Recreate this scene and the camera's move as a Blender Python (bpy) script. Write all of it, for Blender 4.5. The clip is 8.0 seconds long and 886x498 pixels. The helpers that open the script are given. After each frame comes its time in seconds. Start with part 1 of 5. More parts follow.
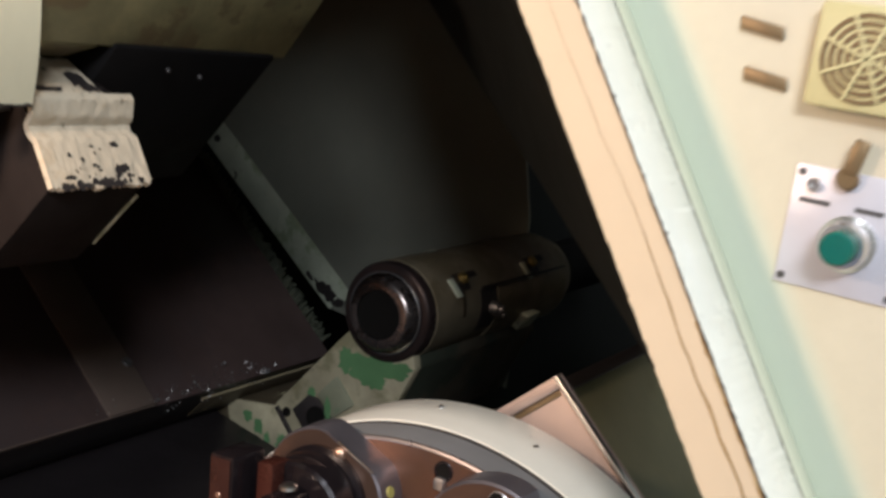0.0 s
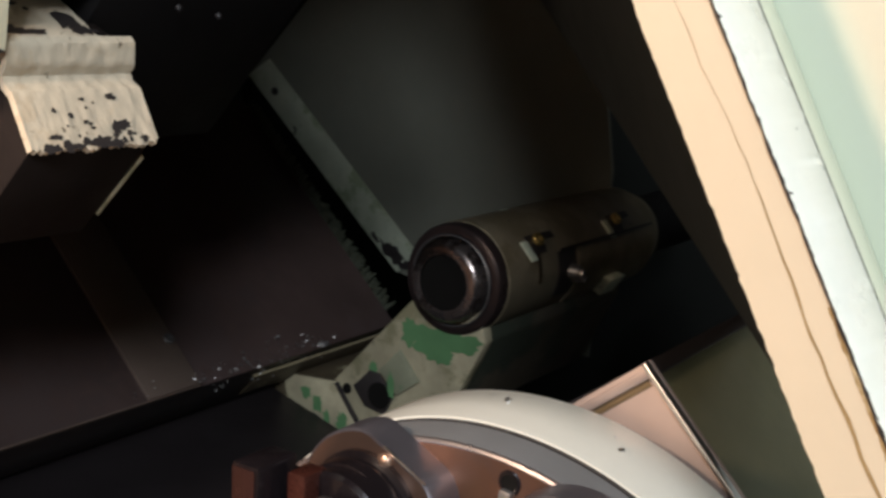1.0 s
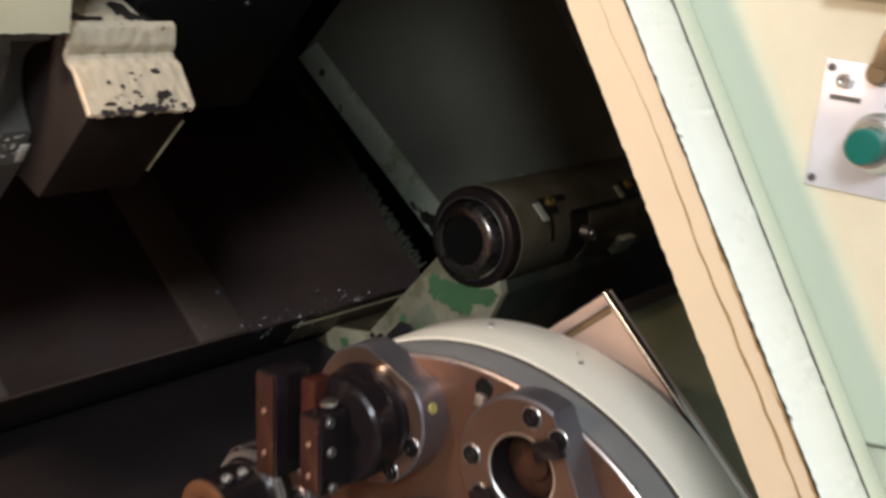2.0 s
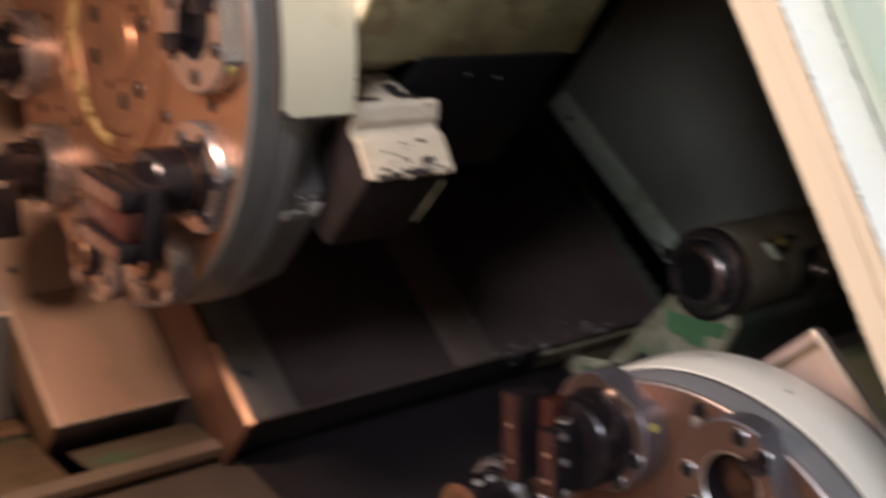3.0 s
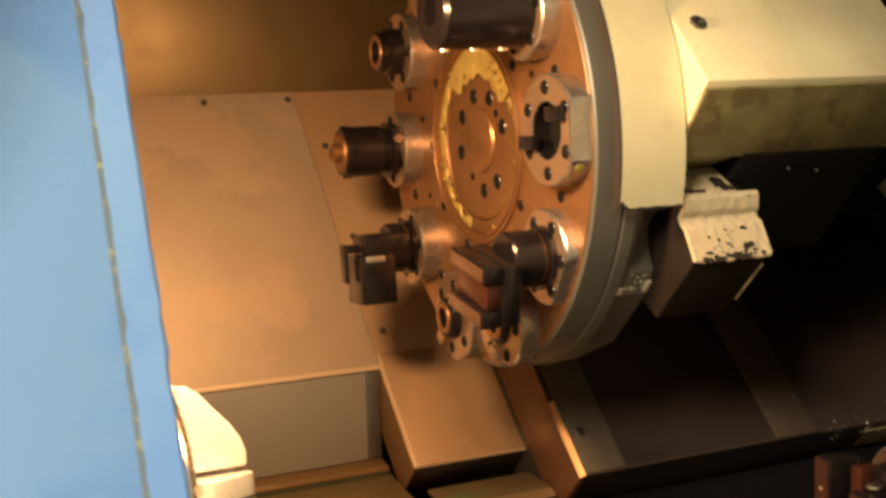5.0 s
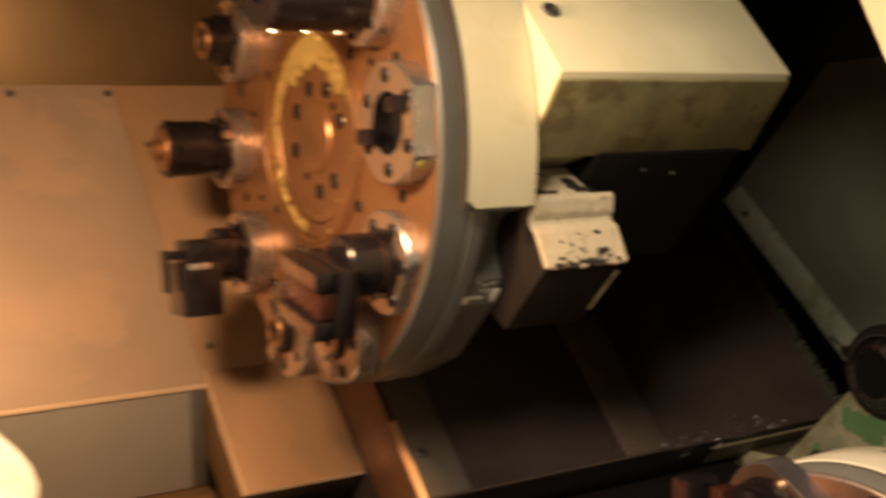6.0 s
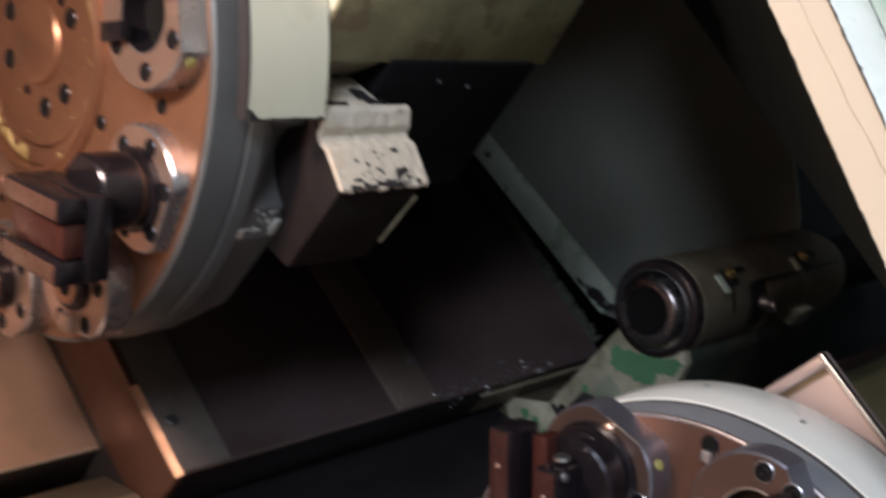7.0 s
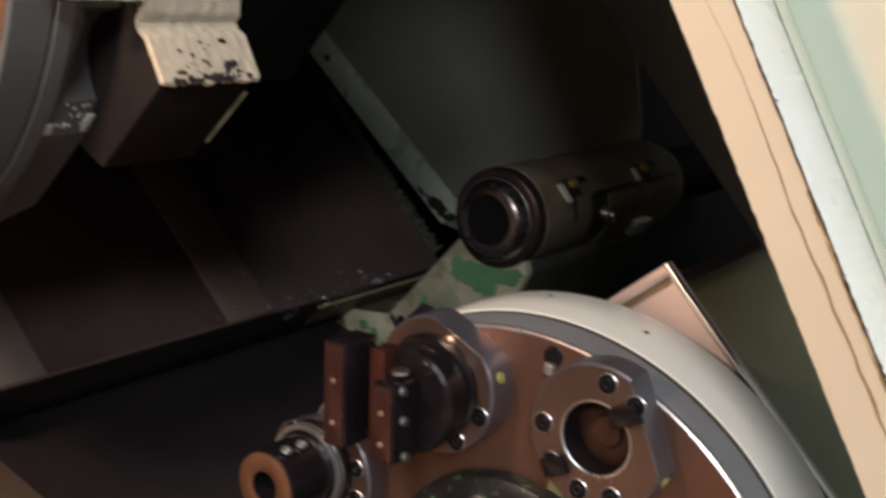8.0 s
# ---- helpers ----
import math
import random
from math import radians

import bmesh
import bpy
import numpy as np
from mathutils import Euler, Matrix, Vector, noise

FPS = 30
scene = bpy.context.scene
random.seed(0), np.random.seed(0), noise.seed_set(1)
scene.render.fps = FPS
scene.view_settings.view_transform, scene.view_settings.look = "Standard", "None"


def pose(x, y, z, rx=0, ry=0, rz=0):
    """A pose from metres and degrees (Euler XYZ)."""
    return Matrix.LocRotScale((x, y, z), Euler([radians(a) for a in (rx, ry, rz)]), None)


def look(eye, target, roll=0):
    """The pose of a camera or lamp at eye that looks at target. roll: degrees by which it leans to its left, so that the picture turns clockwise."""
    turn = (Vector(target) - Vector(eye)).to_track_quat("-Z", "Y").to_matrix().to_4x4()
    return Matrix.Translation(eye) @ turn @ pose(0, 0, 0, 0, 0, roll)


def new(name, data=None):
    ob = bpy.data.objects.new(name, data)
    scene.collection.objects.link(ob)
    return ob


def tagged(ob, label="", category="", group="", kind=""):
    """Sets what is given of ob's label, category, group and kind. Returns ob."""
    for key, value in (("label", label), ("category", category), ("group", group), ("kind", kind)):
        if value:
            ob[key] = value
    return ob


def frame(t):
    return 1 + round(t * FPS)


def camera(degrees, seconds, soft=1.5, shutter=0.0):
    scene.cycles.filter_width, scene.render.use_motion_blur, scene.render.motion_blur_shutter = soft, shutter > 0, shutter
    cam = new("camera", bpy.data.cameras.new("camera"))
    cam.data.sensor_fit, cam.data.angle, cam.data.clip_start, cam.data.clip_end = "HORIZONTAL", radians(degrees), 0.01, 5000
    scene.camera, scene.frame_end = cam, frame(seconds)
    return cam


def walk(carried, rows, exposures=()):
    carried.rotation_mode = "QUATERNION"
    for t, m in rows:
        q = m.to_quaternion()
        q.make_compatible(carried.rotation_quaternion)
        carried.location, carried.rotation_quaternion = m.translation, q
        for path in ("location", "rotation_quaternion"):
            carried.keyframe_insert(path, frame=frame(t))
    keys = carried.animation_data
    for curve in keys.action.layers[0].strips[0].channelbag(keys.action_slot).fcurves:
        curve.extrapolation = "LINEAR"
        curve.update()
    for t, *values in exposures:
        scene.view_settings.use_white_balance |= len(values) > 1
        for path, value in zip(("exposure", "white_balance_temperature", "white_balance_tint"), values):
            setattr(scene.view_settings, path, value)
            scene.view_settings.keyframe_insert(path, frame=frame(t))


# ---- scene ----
cam = camera(41.86, 8.0, soft=2.9, shutter=0.8)
PATH = [
    (0, (-0.0099, 0.0489, 1.2562), (1.7005, 1.0556, 1.0094), 0.97),
    (0.5, (0.0688, 0.0976, 1.2448), (1.7487, 1.1440, 0.9569), 0.52),
    (1, (0.1154, 0.1088, 1.2471), (1.7383, 1.2303, 0.9177), -0.57),
    (1.2, (0.1252, 0.1016, 1.2397), (1.7253, 1.2568, 0.9152), -0.51),
    (2.3, (-0.0110, -0.0662, 1.2427), (1.5000, 1.1935, 0.8820), -2.16),
    (2.5, (-0.0353, -0.0927, 1.2508), (1.4307, 1.2223, 0.9021), -2.55),
    (3, (-0.0474, -0.1218, 1.2732), (1.1995, 1.4158, 0.9881), -3.42),
    (3.5, (-0.0486, -0.1648, 1.2849), (0.9278, 1.5660, 1.0597), -3.50),
    (4, (-0.0983, -0.2148, 1.2842), (0.7569, 1.5814, 1.0782), -3.16),
    (4.2, (-0.0887, -0.2334, 1.2805), (0.7150, 1.5871, 1.0813), -2.99),
    (5.3, (-0.1495, -0.2465, 1.2962), (0.6407, 1.5875, 1.1872), -3.76),
    (5.5, (-0.1512, -0.2340, 1.2910), (0.7207, 1.5621, 1.1742), -3.36),
    (6, (-0.0809, -0.1593, 1.2737), (0.9429, 1.5552, 1.1630), -2.84),
    (6.5, (-0.0580, -0.0598, 1.2469), (1.2077, 1.4836, 1.1214), -2.76),
    (7, (-0.0523, 0.0083, 1.2373), (1.3783, 1.3916, 1.0372), -2.75),
    (7.5, (-0.0212, 0.0256, 1.2328), (1.4874, 1.3032, 0.9301), -1.97),
    (8, (-0.0124, 0.0403, 1.2253), (1.5745, 1.2032, 0.8656), -1.13),
]
EXPOSURES = [(0.0, 0.0, 5850, 17), (1.0, 0.05, 5800, 15), (2.5, 0.0, 5950, 16), (3.0, -0.03, 5850, 24), (3.5, 0.05, 4950, 17), (4.0, 0.05, 7200, 11), (4.2, 0.1, 8200, 12), (5.3, 0.2, 13000, 20), (5.7, 0.16, 14400, 21), (6.0, 0.12, 9700, 21), (6.5, 0.0, 5400, 20), (7.0, -0.05, 5250, 19), (7.5, -0.15, 5550, 17), (8.0, -0.2, 5900, 19)]
walk(cam, [(t, look(eye, target, roll)) for t, eye, target, roll in PATH], EXPOSURES)

# ---- light ----
world = bpy.data.worlds.new("hall_air")
scene.world = world
world.use_nodes = True
world.node_tree.nodes["Background"].inputs[0].default_value = (0.75, 0.85, 0.8, 1)
world.node_tree.nodes["Background"].inputs[1].default_value = 0.045


def area_lamp(name, eye, target, power, colour, size_x, size_y):
    data = bpy.data.lights.new(name, "AREA")
    data.shape, data.size, data.size_y, data.energy, data.color = "RECTANGLE", size_x, size_y, power, colour
    ob = new(name, data)
    ob.matrix_world = look(eye, target)
    return ob


# the machine's own warm work lamp, over the chuck
area_lamp("work_lamp_light", (0.008, 0.598, 1.447), (0.33, 0.88, 1.06), 5.9, (1.0, 0.74, 0.49), 0.13, 0.06)
# the hall's fluorescent tubes, over and behind the camera
area_lamp("hall_light", (-2.35, -1.75, 2.9), (0.6, 0.7, 1.1), 122, (0.95, 1.0, 0.95), 1.1, 0.7)
area_lamp("hall_light", (-0.5, -0.7, 3.4), (-0.5, -0.65, 0.0), 14, (0.95, 1.0, 0.96), 1.4, 0.25)

# ---- materials ----


def material(name, colour, rough=0.5, metal=0.0, dark=0.6, scale=8.0, bump=0.1, grain=90.0, wear=None, wear_scale=14.0, wear_level=0.62, streak=None, second=None, second_level=0.6, spec=0.5):
    """A procedural surface: two scales of colour variation, fine relief, and patches of wear or dirt."""
    m = bpy.data.materials.new(name)
    m.use_nodes = True
    nt = m.node_tree
    n, l = nt.nodes, nt.links
    bsdf = n["Principled BSDF"]
    co = n.new("ShaderNodeTexCoord")
    source = co.outputs["Object"]
    if streak:
        mp = n.new("ShaderNodeMapping")
        mp.inputs["Scale"].default_value = streak
        l.new(source, mp.inputs[0])
        source = mp.outputs[0]

    def noise_at(size, detail=4.0, rough_=0.6, src=None):
        t = n.new("ShaderNodeTexNoise")
        t.inputs["Scale"].default_value, t.inputs["Detail"].default_value, t.inputs["Roughness"].default_value = size, detail, rough_
        l.new(src or co.outputs["Object"], t.inputs["Vector"])
        return t.outputs["Fac"]

    def ramp(src, lo, hi):
        r = n.new("ShaderNodeMapRange")
        r.inputs["From Min"].default_value, r.inputs["From Max"].default_value = lo, hi
        l.new(src, r.inputs["Value"])
        return r.outputs["Result"]

    def mix(fac, a, b):
        x = n.new("ShaderNodeMix")
        x.data_type = "RGBA"
        l.new(fac, x.inputs[0])
        for k, v in ((6, a), (7, b)):
            if isinstance(v, tuple):
                x.inputs[k].default_value = (*v, 1)
            else:
                l.new(v, x.inputs[k])
        return x.outputs[2]

    low = tuple(c * dark for c in colour)
    col = mix(ramp(noise_at(scale, 5), 0.3, 0.7), low, colour)
    fine = noise_at(grain, 6, 0.7, source)
    col = mix(ramp(fine, 0.25, 0.9), col, tuple(c * (dark + 0.1) for c in colour)) if dark < 1 else col
    rough_out = ramp(noise_at(scale * 2.3, 4), 0.2, 0.8)
    rr = n.new("ShaderNodeMapRange")
    rr.inputs["To Min"].default_value, rr.inputs["To Max"].default_value = max(0.03, rough - 0.1), min(1, rough + 0.12)
    l.new(rough_out, rr.inputs["Value"])
    l.new(rr.outputs[0], bsdf.inputs["Roughness"])
    if second:
        col = mix(ramp(noise_at(wear_scale * 0.55, 6, 0.65), second_level, second_level + 0.06), col, second)
    bsdf.inputs["Metallic"].default_value = metal
    height = fine
    if wear:
        chips = ramp(noise_at(wear_scale, 8, 0.72), wear_level, wear_level + 0.03)
        col = mix(chips, col, wear)
    l.new(col, bsdf.inputs["Base Color"])
    bsdf.inputs["Specular IOR Level"].default_value = spec
    b = n.new("ShaderNodeBump")
    b.inputs["Strength"].default_value, b.inputs["Distance"].default_value = bump, 0.002
    l.new(height, b.inputs["Height"])
    l.new(b.outputs[0], bsdf.inputs["Normal"])
    return m


SHEET = material("brushed_sheet", (0.57, 0.415, 0.33), 0.52, 0.3, 0.72, 4, 0.05, 60, streak=(1, 1, 14), second=(0.55, 0.38, 0.29), second_level=0.54, wear_scale=9)
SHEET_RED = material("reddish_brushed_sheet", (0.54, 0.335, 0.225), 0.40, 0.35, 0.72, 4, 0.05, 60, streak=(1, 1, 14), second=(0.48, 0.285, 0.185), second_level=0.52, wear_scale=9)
SHEET_DIM = material("dim_brown_sheet", (0.36, 0.21, 0.115), 0.45, 0.6, 0.6, 4, 0.06, 60, streak=(1, 1, 14))
COPPERY = material("oil_stained_face", (0.37, 0.18, 0.095), 0.38, 0.75, 0.62, 14, 0.06, 150, second=(0.32, 0.155, 0.08), second_level=0.52, wear_scale=22)
# steel tinted with the warm reflection seen on faces towards the chuck
FLANGE_STEEL = material("warm_tinted_flange_steel", (0.52, 0.35, 0.26), 0.34, 0.85, 0.75, 12, 0.05, 150)
RECESS_GREY = material("recess_grey_paint", (0.30, 0.28, 0.265), 0.45, 0.2, 0.8, 5, 0.05, 60)
STEEL = material("turned_steel", (0.60, 0.58, 0.56), 0.33, 0.9, 0.75, 10, 0.04, 150)
STEEL_DARK = material("oiled_steel", (0.20, 0.19, 0.185), 0.36, 0.7, 0.6, 9, 0.08, 110)
BLACKED = material("blacked_steel", (0.020, 0.015, 0.017), 0.19, 0.4, 0.6, 20, 0.06, 140)
# the warm wall's reflection on the prong ends, put into a base colour
PRONG = material("prong_reflection_tint", (0.105, 0.045, 0.036), 0.22, 0.6, 0.5, 18, 0.1, 120)
HOLE = material("dark_bore", (0.010, 0.009, 0.008), 0.6, 0.0, 0.6, 20, 0.02, 140, spec=0.08)
CHROME = material("bright_steel", (0.82, 0.80, 0.77), 0.30, 1.0, 0.85, 12, 0.02, 120)
CREAM_CHIPPED = material("chipped_cream_paint", (0.60, 0.51, 0.38), 0.5, 0.0, 0.72, 22, 0.45, 60, wear=(0.10, 0.075, 0.05), wear_scale=60, wear_level=0.63, second=(0.48, 0.39, 0.275), second_level=0.54)
COVER_PAINT = material("pale_cover_paint", (0.72, 0.66, 0.47), 0.42, 0.0, 0.80, 12, 0.06, 60, wear=(0.16, 0.15, 0.10), wear_scale=26, wear_level=0.73, streak=(9, 1, 1), second=(0.62, 0.56, 0.39), second_level=0.55)
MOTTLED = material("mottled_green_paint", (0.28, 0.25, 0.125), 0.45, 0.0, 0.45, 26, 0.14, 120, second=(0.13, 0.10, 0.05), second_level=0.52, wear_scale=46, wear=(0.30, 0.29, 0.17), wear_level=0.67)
GREEN_GREY = material("grey_green_paint", (0.225, 0.225, 0.18), 0.48, 0.0, 0.7, 5, 0.08, 70, spec=0.2)
FLANGE_PAINT = material("worn_flange_paint", (0.72, 0.76, 0.58), 0.45, 0.0, 0.6, 12, 0.12, 90, wear=(0.05, 0.06, 0.045), wear_scale=22, wear_level=0.66)
TAIL_PAINT = material("tailstock_paint", (0.50, 0.44, 0.29), 0.42, 0.0, 0.45, 16, 0.1, 80, second=(0.20, 0.18, 0.105), second_level=0.50, wear=(0.05, 0.04, 0.025), wear_scale=26, wear_level=0.62)
BED_DARK = material("oily_way_cover", (0.082, 0.054, 0.048), 0.38, 0.0, 0.5, 6, 0.08, 70, spec=0.22, second=(0.056, 0.039, 0.036), second_level=0.5)
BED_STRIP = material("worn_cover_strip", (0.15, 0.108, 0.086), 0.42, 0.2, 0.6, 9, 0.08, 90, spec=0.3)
SCUFFED = material("scuffed_end_strip", (0.25, 0.20, 0.165), 0.42, 0.2, 0.5, 9, 0.1, 90, second=(0.15, 0.115, 0.09), second_level=0.52, wear_scale=20, spec=0.3)
SOOT = material("oily_black", (0.034, 0.028, 0.027), 0.42, 0.0, 0.6, 9, 0.1, 80)
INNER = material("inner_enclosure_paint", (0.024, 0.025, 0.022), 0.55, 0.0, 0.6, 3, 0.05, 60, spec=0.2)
UPPER_SHEET = material("upper_cover_sheet", (0.19, 0.115, 0.058), 0.40, 0.6, 0.7, 4, 0.05, 60, streak=(1, 1, 14))
APRON = material("apron_paint", (0.25, 0.245, 0.14), 0.42, 0.0, 0.6, 6, 0.08, 60, wear=(0.04, 0.03, 0.02), wear_scale=30, wear_level=0.72)
FRAME_CREAM = material("frame_cream_paint", (0.82, 0.66, 0.46), 0.45, 0.0, 0.88, 6, 0.06, 50, wear=(0.35, 0.22, 0.08), wear_scale=10, wear_level=0.72)
FRAME_WHITE = material("frame_edge_paint", (0.87, 0.86, 0.76), 0.30, 0.0, 0.93, 20, 0.08, 90, wear=(0.08, 0.07, 0.06), wear_scale=36, wear_level=0.74)
FRAME_GREEN = material("pale_green_paint", (0.71, 0.72, 0.56), 0.42, 0.0, 0.88, 5, 0.05, 60)
BLUE = material("blue_door_paint", (0.135, 0.365, 0.85), 0.30, 0.0, 0.9, 4, 0.05, 60, second=(0.17, 0.41, 0.84), second_level=0.5, wear_scale=5)
PINK_PLATE = material("bare_slide_plate", (0.55, 0.42, 0.36), 0.40, 0.5, 0.8, 8, 0.06, 70)
BRASS = material("brassy_chips", (0.62, 0.44, 0.14), 0.35, 0.8, 0.5, 60, 0.6, 220)
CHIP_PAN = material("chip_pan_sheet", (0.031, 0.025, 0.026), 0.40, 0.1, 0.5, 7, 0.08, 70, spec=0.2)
FLOOR = material("workshop_floor", (0.34, 0.33, 0.30), 0.6, 0.0, 0.7, 2, 0.1, 30)
HALL = material("hall_wall", (0.74, 0.74, 0.68), 0.7, 0.0, 0.9, 1, 0.05, 20)
PLATE_WHITE = material("engraved_plate", (0.72, 0.68, 0.72), 0.35, 0.3, 0.9, 10, 0.03, 90)
GREEN_CAP = material("green_plastic", (0.006, 0.14, 0.105), 0.3, 0.0, 0.85, 30, 0.02, 120)
YELLOW = material("yellowed_plastic", (0.75, 0.64, 0.32), 0.4, 0.0, 0.85, 20, 0.04, 90)
BROWN = material("bronze_latch", (0.30, 0.20, 0.10), 0.4, 0.5, 0.7, 20, 0.05, 90)

RIM_STEEL = material("disc_rim_steel", (0.36, 0.35, 0.345), 0.42, 0.45, 0.7, 9, 0.08, 40, streak=(14, 1, 1))
FLANGE_SIDE = material("ground_flange_side", (0.56, 0.52, 0.51), 0.27, 0.9, 0.7, 14, 0.08, 40, streak=(12, 1, 1))
GROUND_STEEL = material("ground_chuck_steel", (0.95, 0.93, 0.90), 0.26, 0.25, 0.85, 12, 0.04, 120, wear=(0.35, 0.30, 0.22), wear_scale=26, wear_level=0.70)
SLIDE_BLACK = material("black_slide_oil", (0.010, 0.009, 0.009), 0.50, 0.0, 0.6, 9, 0.1, 80, spec=0.08)
GILT = material("caked_brass_dust", (0.62, 0.44, 0.17), 0.40, 0.45, 0.6, 50, 0.7, 200)
GLINT_EDGE = material("copper_glint_edge", (0.60, 0.33, 0.19), 0.45, 0.7, 0.8, 30, 0.05, 120)
# light colour that stands for the highlight along folded sheet edges
EDGE_BRIGHT = material("edge_highlight", (0.86, 0.64, 0.48), 0.45, 0.4, 0.8, 30, 0.05, 120)

LOWER_GUARD = material("white_guard_paint", (0.84, 0.80, 0.69), 0.35, 0.0, 0.92, 8, 0.05, 60, wear=(0.30, 0.27, 0.20), wear_scale=20, wear_level=0.73)
GREEN_PATCH = material("green_undercoat", (0.105, 0.22, 0.095), 0.4, 0.0, 0.7, 30, 0.1, 90)
LOWER_SIDE = material("dull_flange_side", (0.30, 0.27, 0.295), 0.32, 0.8, 0.7, 14, 0.08, 40, streak=(12, 1, 1))
LOWER_FACE = material("brownish_turret_face", (0.215, 0.112, 0.072), 0.36, 0.7, 0.7, 10, 0.06, 110, second=(0.17, 0.095, 0.068), second_level=0.5, wear_scale=20)
DOT = material("yellow_paint_dot", (0.42, 0.36, 0.10), 0.45, 0.0, 0.8, 60, 0.1, 120)

# ---- mesh helpers ----
U = Vector((0, 0.669, 0.743))   # up the slant of the bed
V = Vector((0, -0.743, 0.669))  # out of the slanted bed
D = Vector((0, 0.408, 0.913))   # up the slanted front
X = Vector((1, 0, 0))


def soften(bm, width, segments=2, sharp=0.6):
    edges = [e for e in bm.edges if len(e.link_faces) == 2 and e.calc_face_angle(0) > sharp]
    if width and edges:
        bmesh.ops.bevel(bm, geom=edges, offset=width, segments=segments, profile=0.5, affect="EDGES")
    return bm


def prism(poly, x0, x1, bev=0.002, bm=None):
    """A profile of (y, z) drawn out along the spindle's axis."""
    bm2 = bmesh.new()
    a = [bm2.verts.new((x0, y, z)) for y, z in poly]
    b = [bm2.verts.new((x1, y, z)) for y, z in poly]
    bm2.faces.new(a)
    bm2.faces.new(b[::-1])
    for i in range(len(poly)):
        j = (i + 1) % len(poly)
        bm2.faces.new((a[j], a[i], b[i], b[j]))
    bmesh.ops.recalc_face_normals(bm2, faces=bm2.faces)
    soften(bm2, bev)
    return joined(bm, bm2)


def joined(bm, bm2):
    if bm is None:
        return bm2
    me = bpy.data.meshes.new("scrap")
    bm2.to_mesh(me)
    bm2.free()
    bm.from_mesh(me)
    bpy.data.meshes.remove(me)
    return bm


def slab(o, a, b, c, bev=0.002, bm=None):
    """A block from a corner and three edge vectors."""
    o, a, b, c = (Vector(v) for v in (o, a, b, c))
    bm2 = bmesh.new()
    v = [bm2.verts.new(o + a * i + b * j + c * k) for i in (0, 1) for j in (0, 1) for k in (0, 1)]
    for f in ((0, 1, 3, 2), (4, 6, 7, 5), (0, 4, 5, 1), (2, 3, 7, 6), (0, 2, 6, 4), (1, 5, 7, 3)):
        bm2.faces.new([v[i] for i in f])
    bmesh.ops.recalc_face_normals(bm2, faces=bm2.faces)
    soften(bm2, bev)
    return joined(bm, bm2)


def turned(profile, centre, axis=(1, 0, 0), seg=48, start=0.0, sweep=360.0, bm=None, closed=True):
    """A profile of (along, radius) turned round an axis through centre."""
    axis = Vector(axis).normalized()
    side = axis.cross(Vector((0, 0, 1)))
    side = side.normalized() if side.length > 1e-3 else Vector((0, 1, 0))
    up = side.cross(axis)
    c = Vector(centre)
    bm2 = bmesh.new()
    full = sweep >= 359.9
    rings = []
    for k in range(seg if full else seg + 1):
        a = radians(start + sweep * k / seg)
        d = side * math.cos(a) + up * math.sin(a)
        rings.append([bm2.verts.new(c + axis * x + d * max(r, 1e-5)) for x, r in profile])
    m = len(profile)
    for k in range(seg):
        p, q = rings[k], rings[(k + 1) % len(rings)]
        for i in range(m if closed else m - 1):
            j = (i + 1) % m
            bm2.faces.new((p[i], p[j], q[j], q[i]))
    if not full and closed:
        bm2.faces.new(rings[0])
        bm2.faces.new(rings[-1][::-1])
    bmesh.ops.remove_doubles(bm2, verts=bm2.verts, dist=2e-5)
    bmesh.ops.recalc_face_normals(bm2, faces=bm2.faces)
    return joined(bm, bm2)


def rod(p0, p1, r, seg=24, ch=0.001, bm=None):
    p0, p1 = Vector(p0), Vector(p1)
    n = (p1 - p0).length
    return turned([(0, 0), (0, r - ch), (ch, r), (n - ch, r), (n, r - ch), (n, 0)], p0, p1 - p0, seg, bm=bm, closed=False)


def ring(p0, axis, r_in, r_out, depth, seg=40, ch=0.001, bm=None):
    return turned([(0, r_in), (0, r_out - ch), (ch, r_out), (depth, r_out), (depth, r_in)], p0, axis, seg, bm=bm)


def part(name, bm, mat, parent=None, label="", smooth=32):
    me = bpy.data.meshes.new(name)
    bm.to_mesh(me)
    bm.free()
    me.materials.append(mat)
    me.polygons.foreach_set("use_smooth", [True] * len(me.polygons))
    me.set_sharp_from_angle(angle=radians(smooth))
    ob = new(name, me)
    if parent:
        ob.parent = parent
        ob.matrix_parent_inverse = parent.matrix_world.inverted()
    if label:
        ob["label"] = label
    return ob


def thing(name, at, label, category, group="", kind=""):
    ob = new(name)
    ob.matrix_world = Matrix.Translation(at)
    ob.empty_display_size = 0.02
    return tagged(ob, label, category, group, kind)


def setting(name, bm, mat, label, category="structure"):
    return tagged(part(name, bm, mat), label, category, kind="structure")


# ---- the hall round the machine ----
setting("floor", slab((-4, -4, -0.1), (8, 0, 0), (0, 7, 0), (0, 0, 0.1), 0), FLOOR, "grey concrete workshop floor", "floor")
setting("wall_north", slab((-4, 3, 0), (8, 0, 0), (0, 0.1, 0), (0, 0, 3.6), 0), HALL, "plain grey hall wall", "wall")
setting("wall_south", slab((-4, -4.1, 0), (8, 0, 0), (0, 0.1, 0), (0, 0, 3.6), 0), HALL, "plain grey hall wall", "wall")
setting("wall_east", slab((4, -4, 0), (0.1, 0, 0), (0, 7, 0), (0, 0, 3.6), 0), HALL, "plain grey hall wall", "wall")
setting("wall_west", slab((-4.1, -4, 0), (0.1, 0, 0), (0, 7, 0), (0, 0, 3.6), 0), HALL, "plain grey hall wall", "wall")
